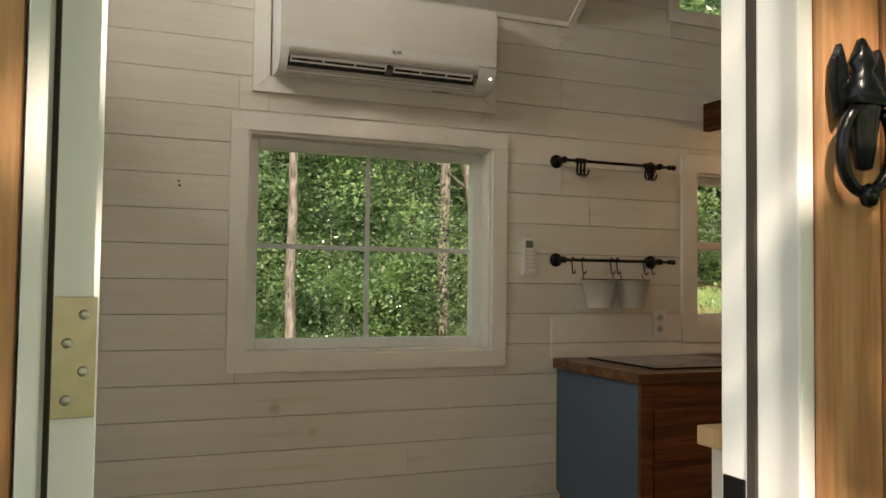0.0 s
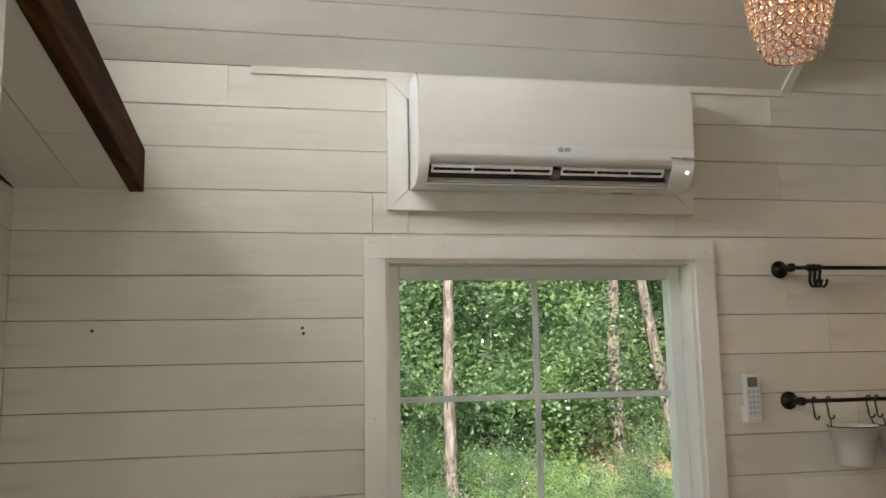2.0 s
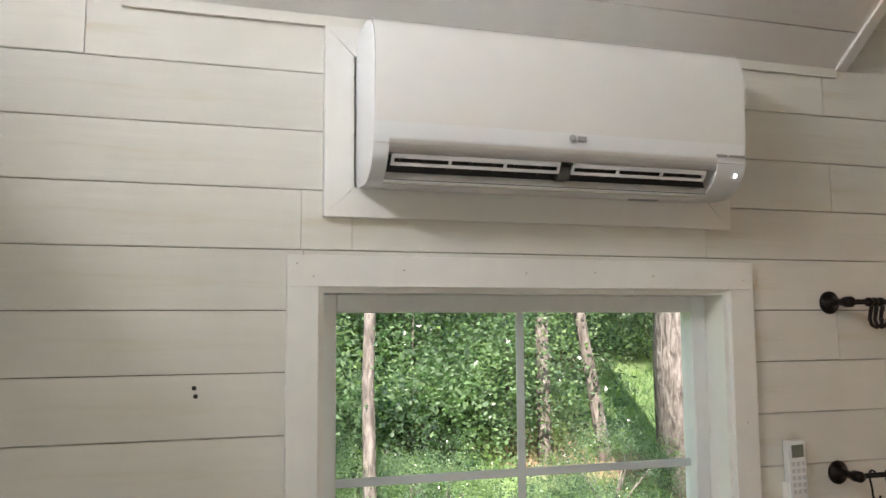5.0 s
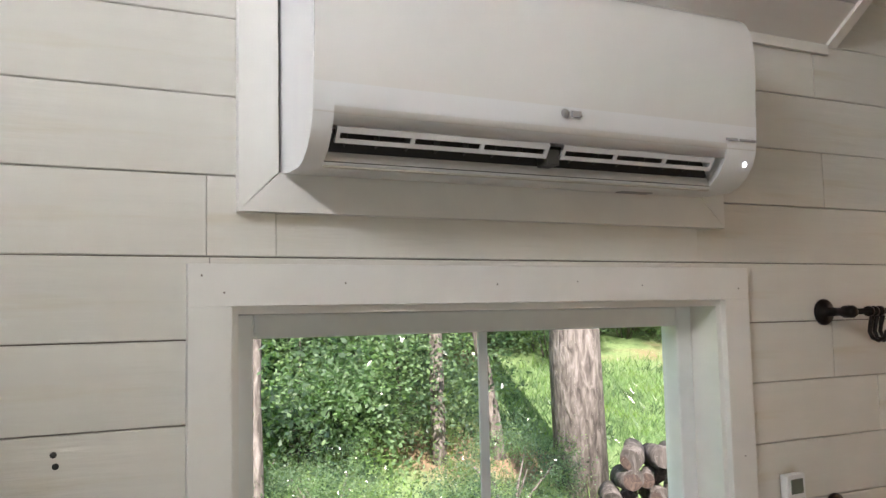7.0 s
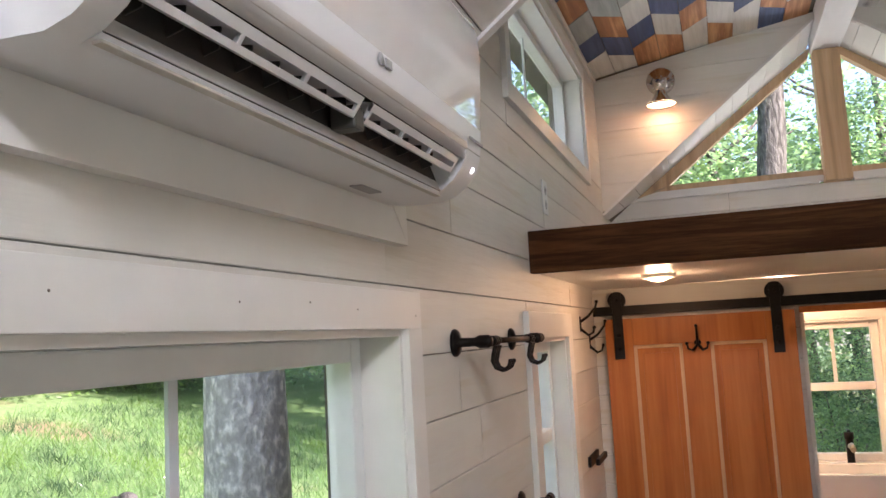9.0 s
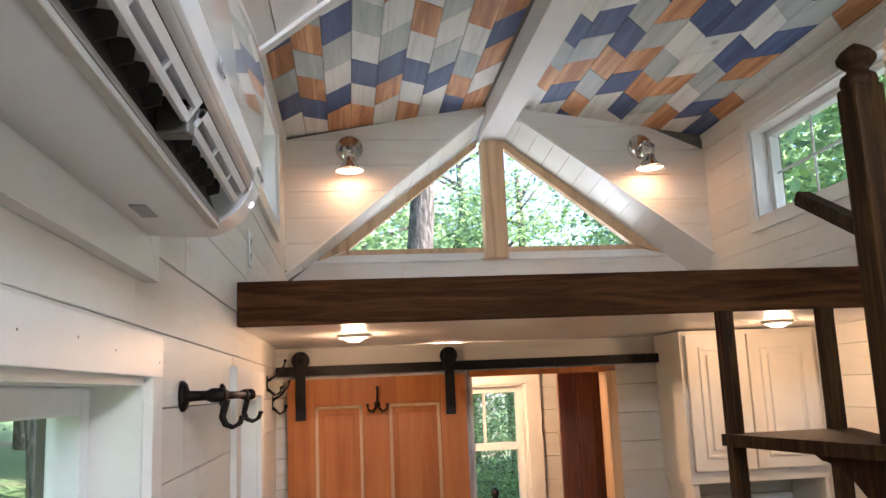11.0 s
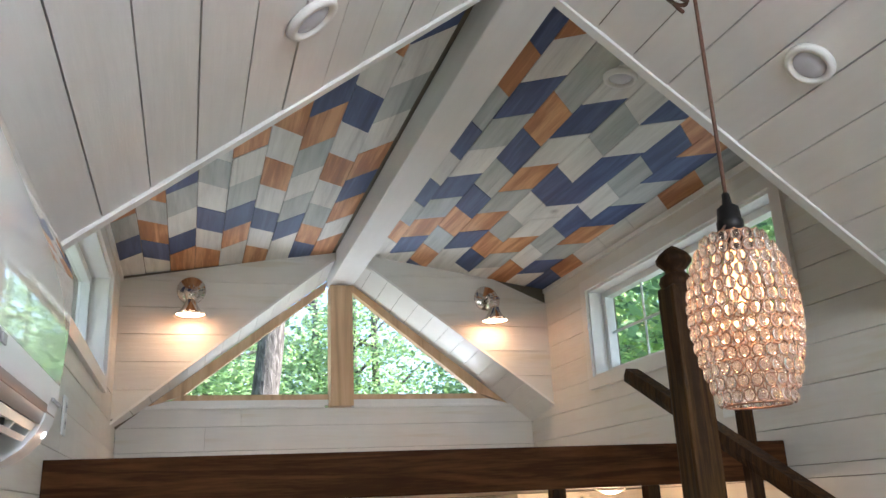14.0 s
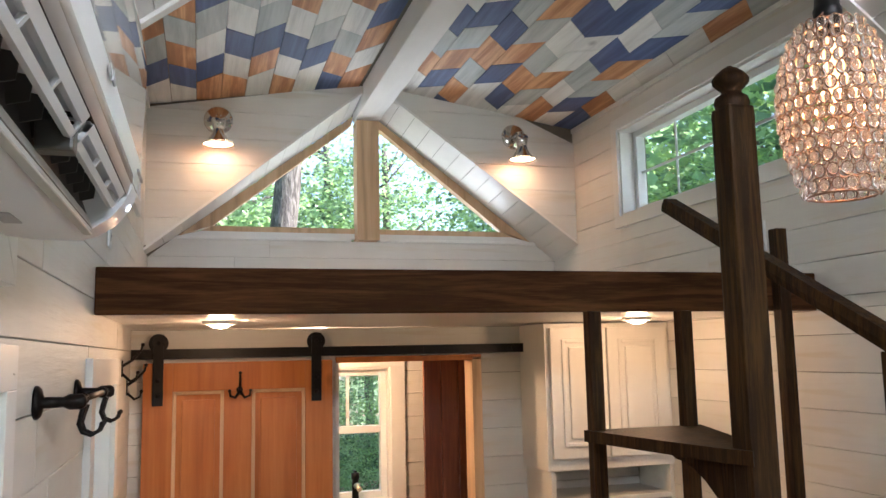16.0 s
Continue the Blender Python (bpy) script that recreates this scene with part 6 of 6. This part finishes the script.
def put_e(u, z, ln):
    return pose(E + TH, u + ln, z, 0, 0, -90)


def put_w(u, z, ln):
    return pose(W - TH, u, z, 0, 0, 90)


def put_b(u, z, ln):
    return pose(BX + TH, u + ln, z, 0, 0, -90)


boards(wall_n, W, BX, 0.0, 1.8425, [grow(WIN1, 0.03), grow(WIN2, 0.03)], put_n, PLANK, 11, first=0.0855, longest=9, cuts=((2.02, 1.51), (2.10, 1.24), (2.28, 0.97), (0.525, 1.87), (0.632, 1.87), (1.500, 1.87), (0.67, 0.65), (1.20, 0.52), (0.10, 2.26), (1.879, 1.65)))
boards(wall_n, W, E, 1.8425, 2.3445, [], put_n, PLANK, 12, first=1.8425, longest=9, cuts=((0.525, 1.87), (0.632, 1.87), (1.500, 1.87), (0.10, 2.26), (1.879, 2.0), (2.9, 2.1), (3.3, 1.9), (2.45, 2.3)))
boards(wall_n2, STRIP, E, 2.3445, TOP + 0.03, [grow(CLER, 0.03)], put_n, PLANK, 13, first=2.3445)
boards(wall_s, W, STRIP, 0.0, EAVE + 0.005, [(-0.03, 0.88, -0.1, 2.12)], put_s, PLANK, 14, first=0.0855)
boards(wall_s2, STRIP, BX, 0.0, 1.926, [], put_s, PLANK, 15, first=0.0855)
boards(wall_s2, STRIP, E, 1.926, TOP + 0.03, [grow(CLER, 0.03)], put_s, PLANK, 16, first=1.8425)
boards(wall_e, S, N, 0.0, 2.44, [grow(BATHWIN, 0.03)], put_e, PLANK, 17, first=0.0855)
boards(wall_w, S, N, 0.0, 1.962, [], put_w, PLANK, 18, first=0.0855)
boards(wall_b, S, N, 0.0, 1.926, [(1.53, 2.16, -0.1, 1.79)], put_b, PLANK, 19, first=0.0855)
flo = tagged(new("floor"), "brown wooden board floor", "floor", kind="structure")
boards(flo, S, N, W, E, [], lambda u, z, ln: Matrix.Translation((0, 0, 0)) @ Matrix(((0, 0, 1, z), (1, 0, 0, u), (0, -1, 0, -TH), (0, 0, 0, 1))) , FLOORWOOD, 20, pitch=0.14)
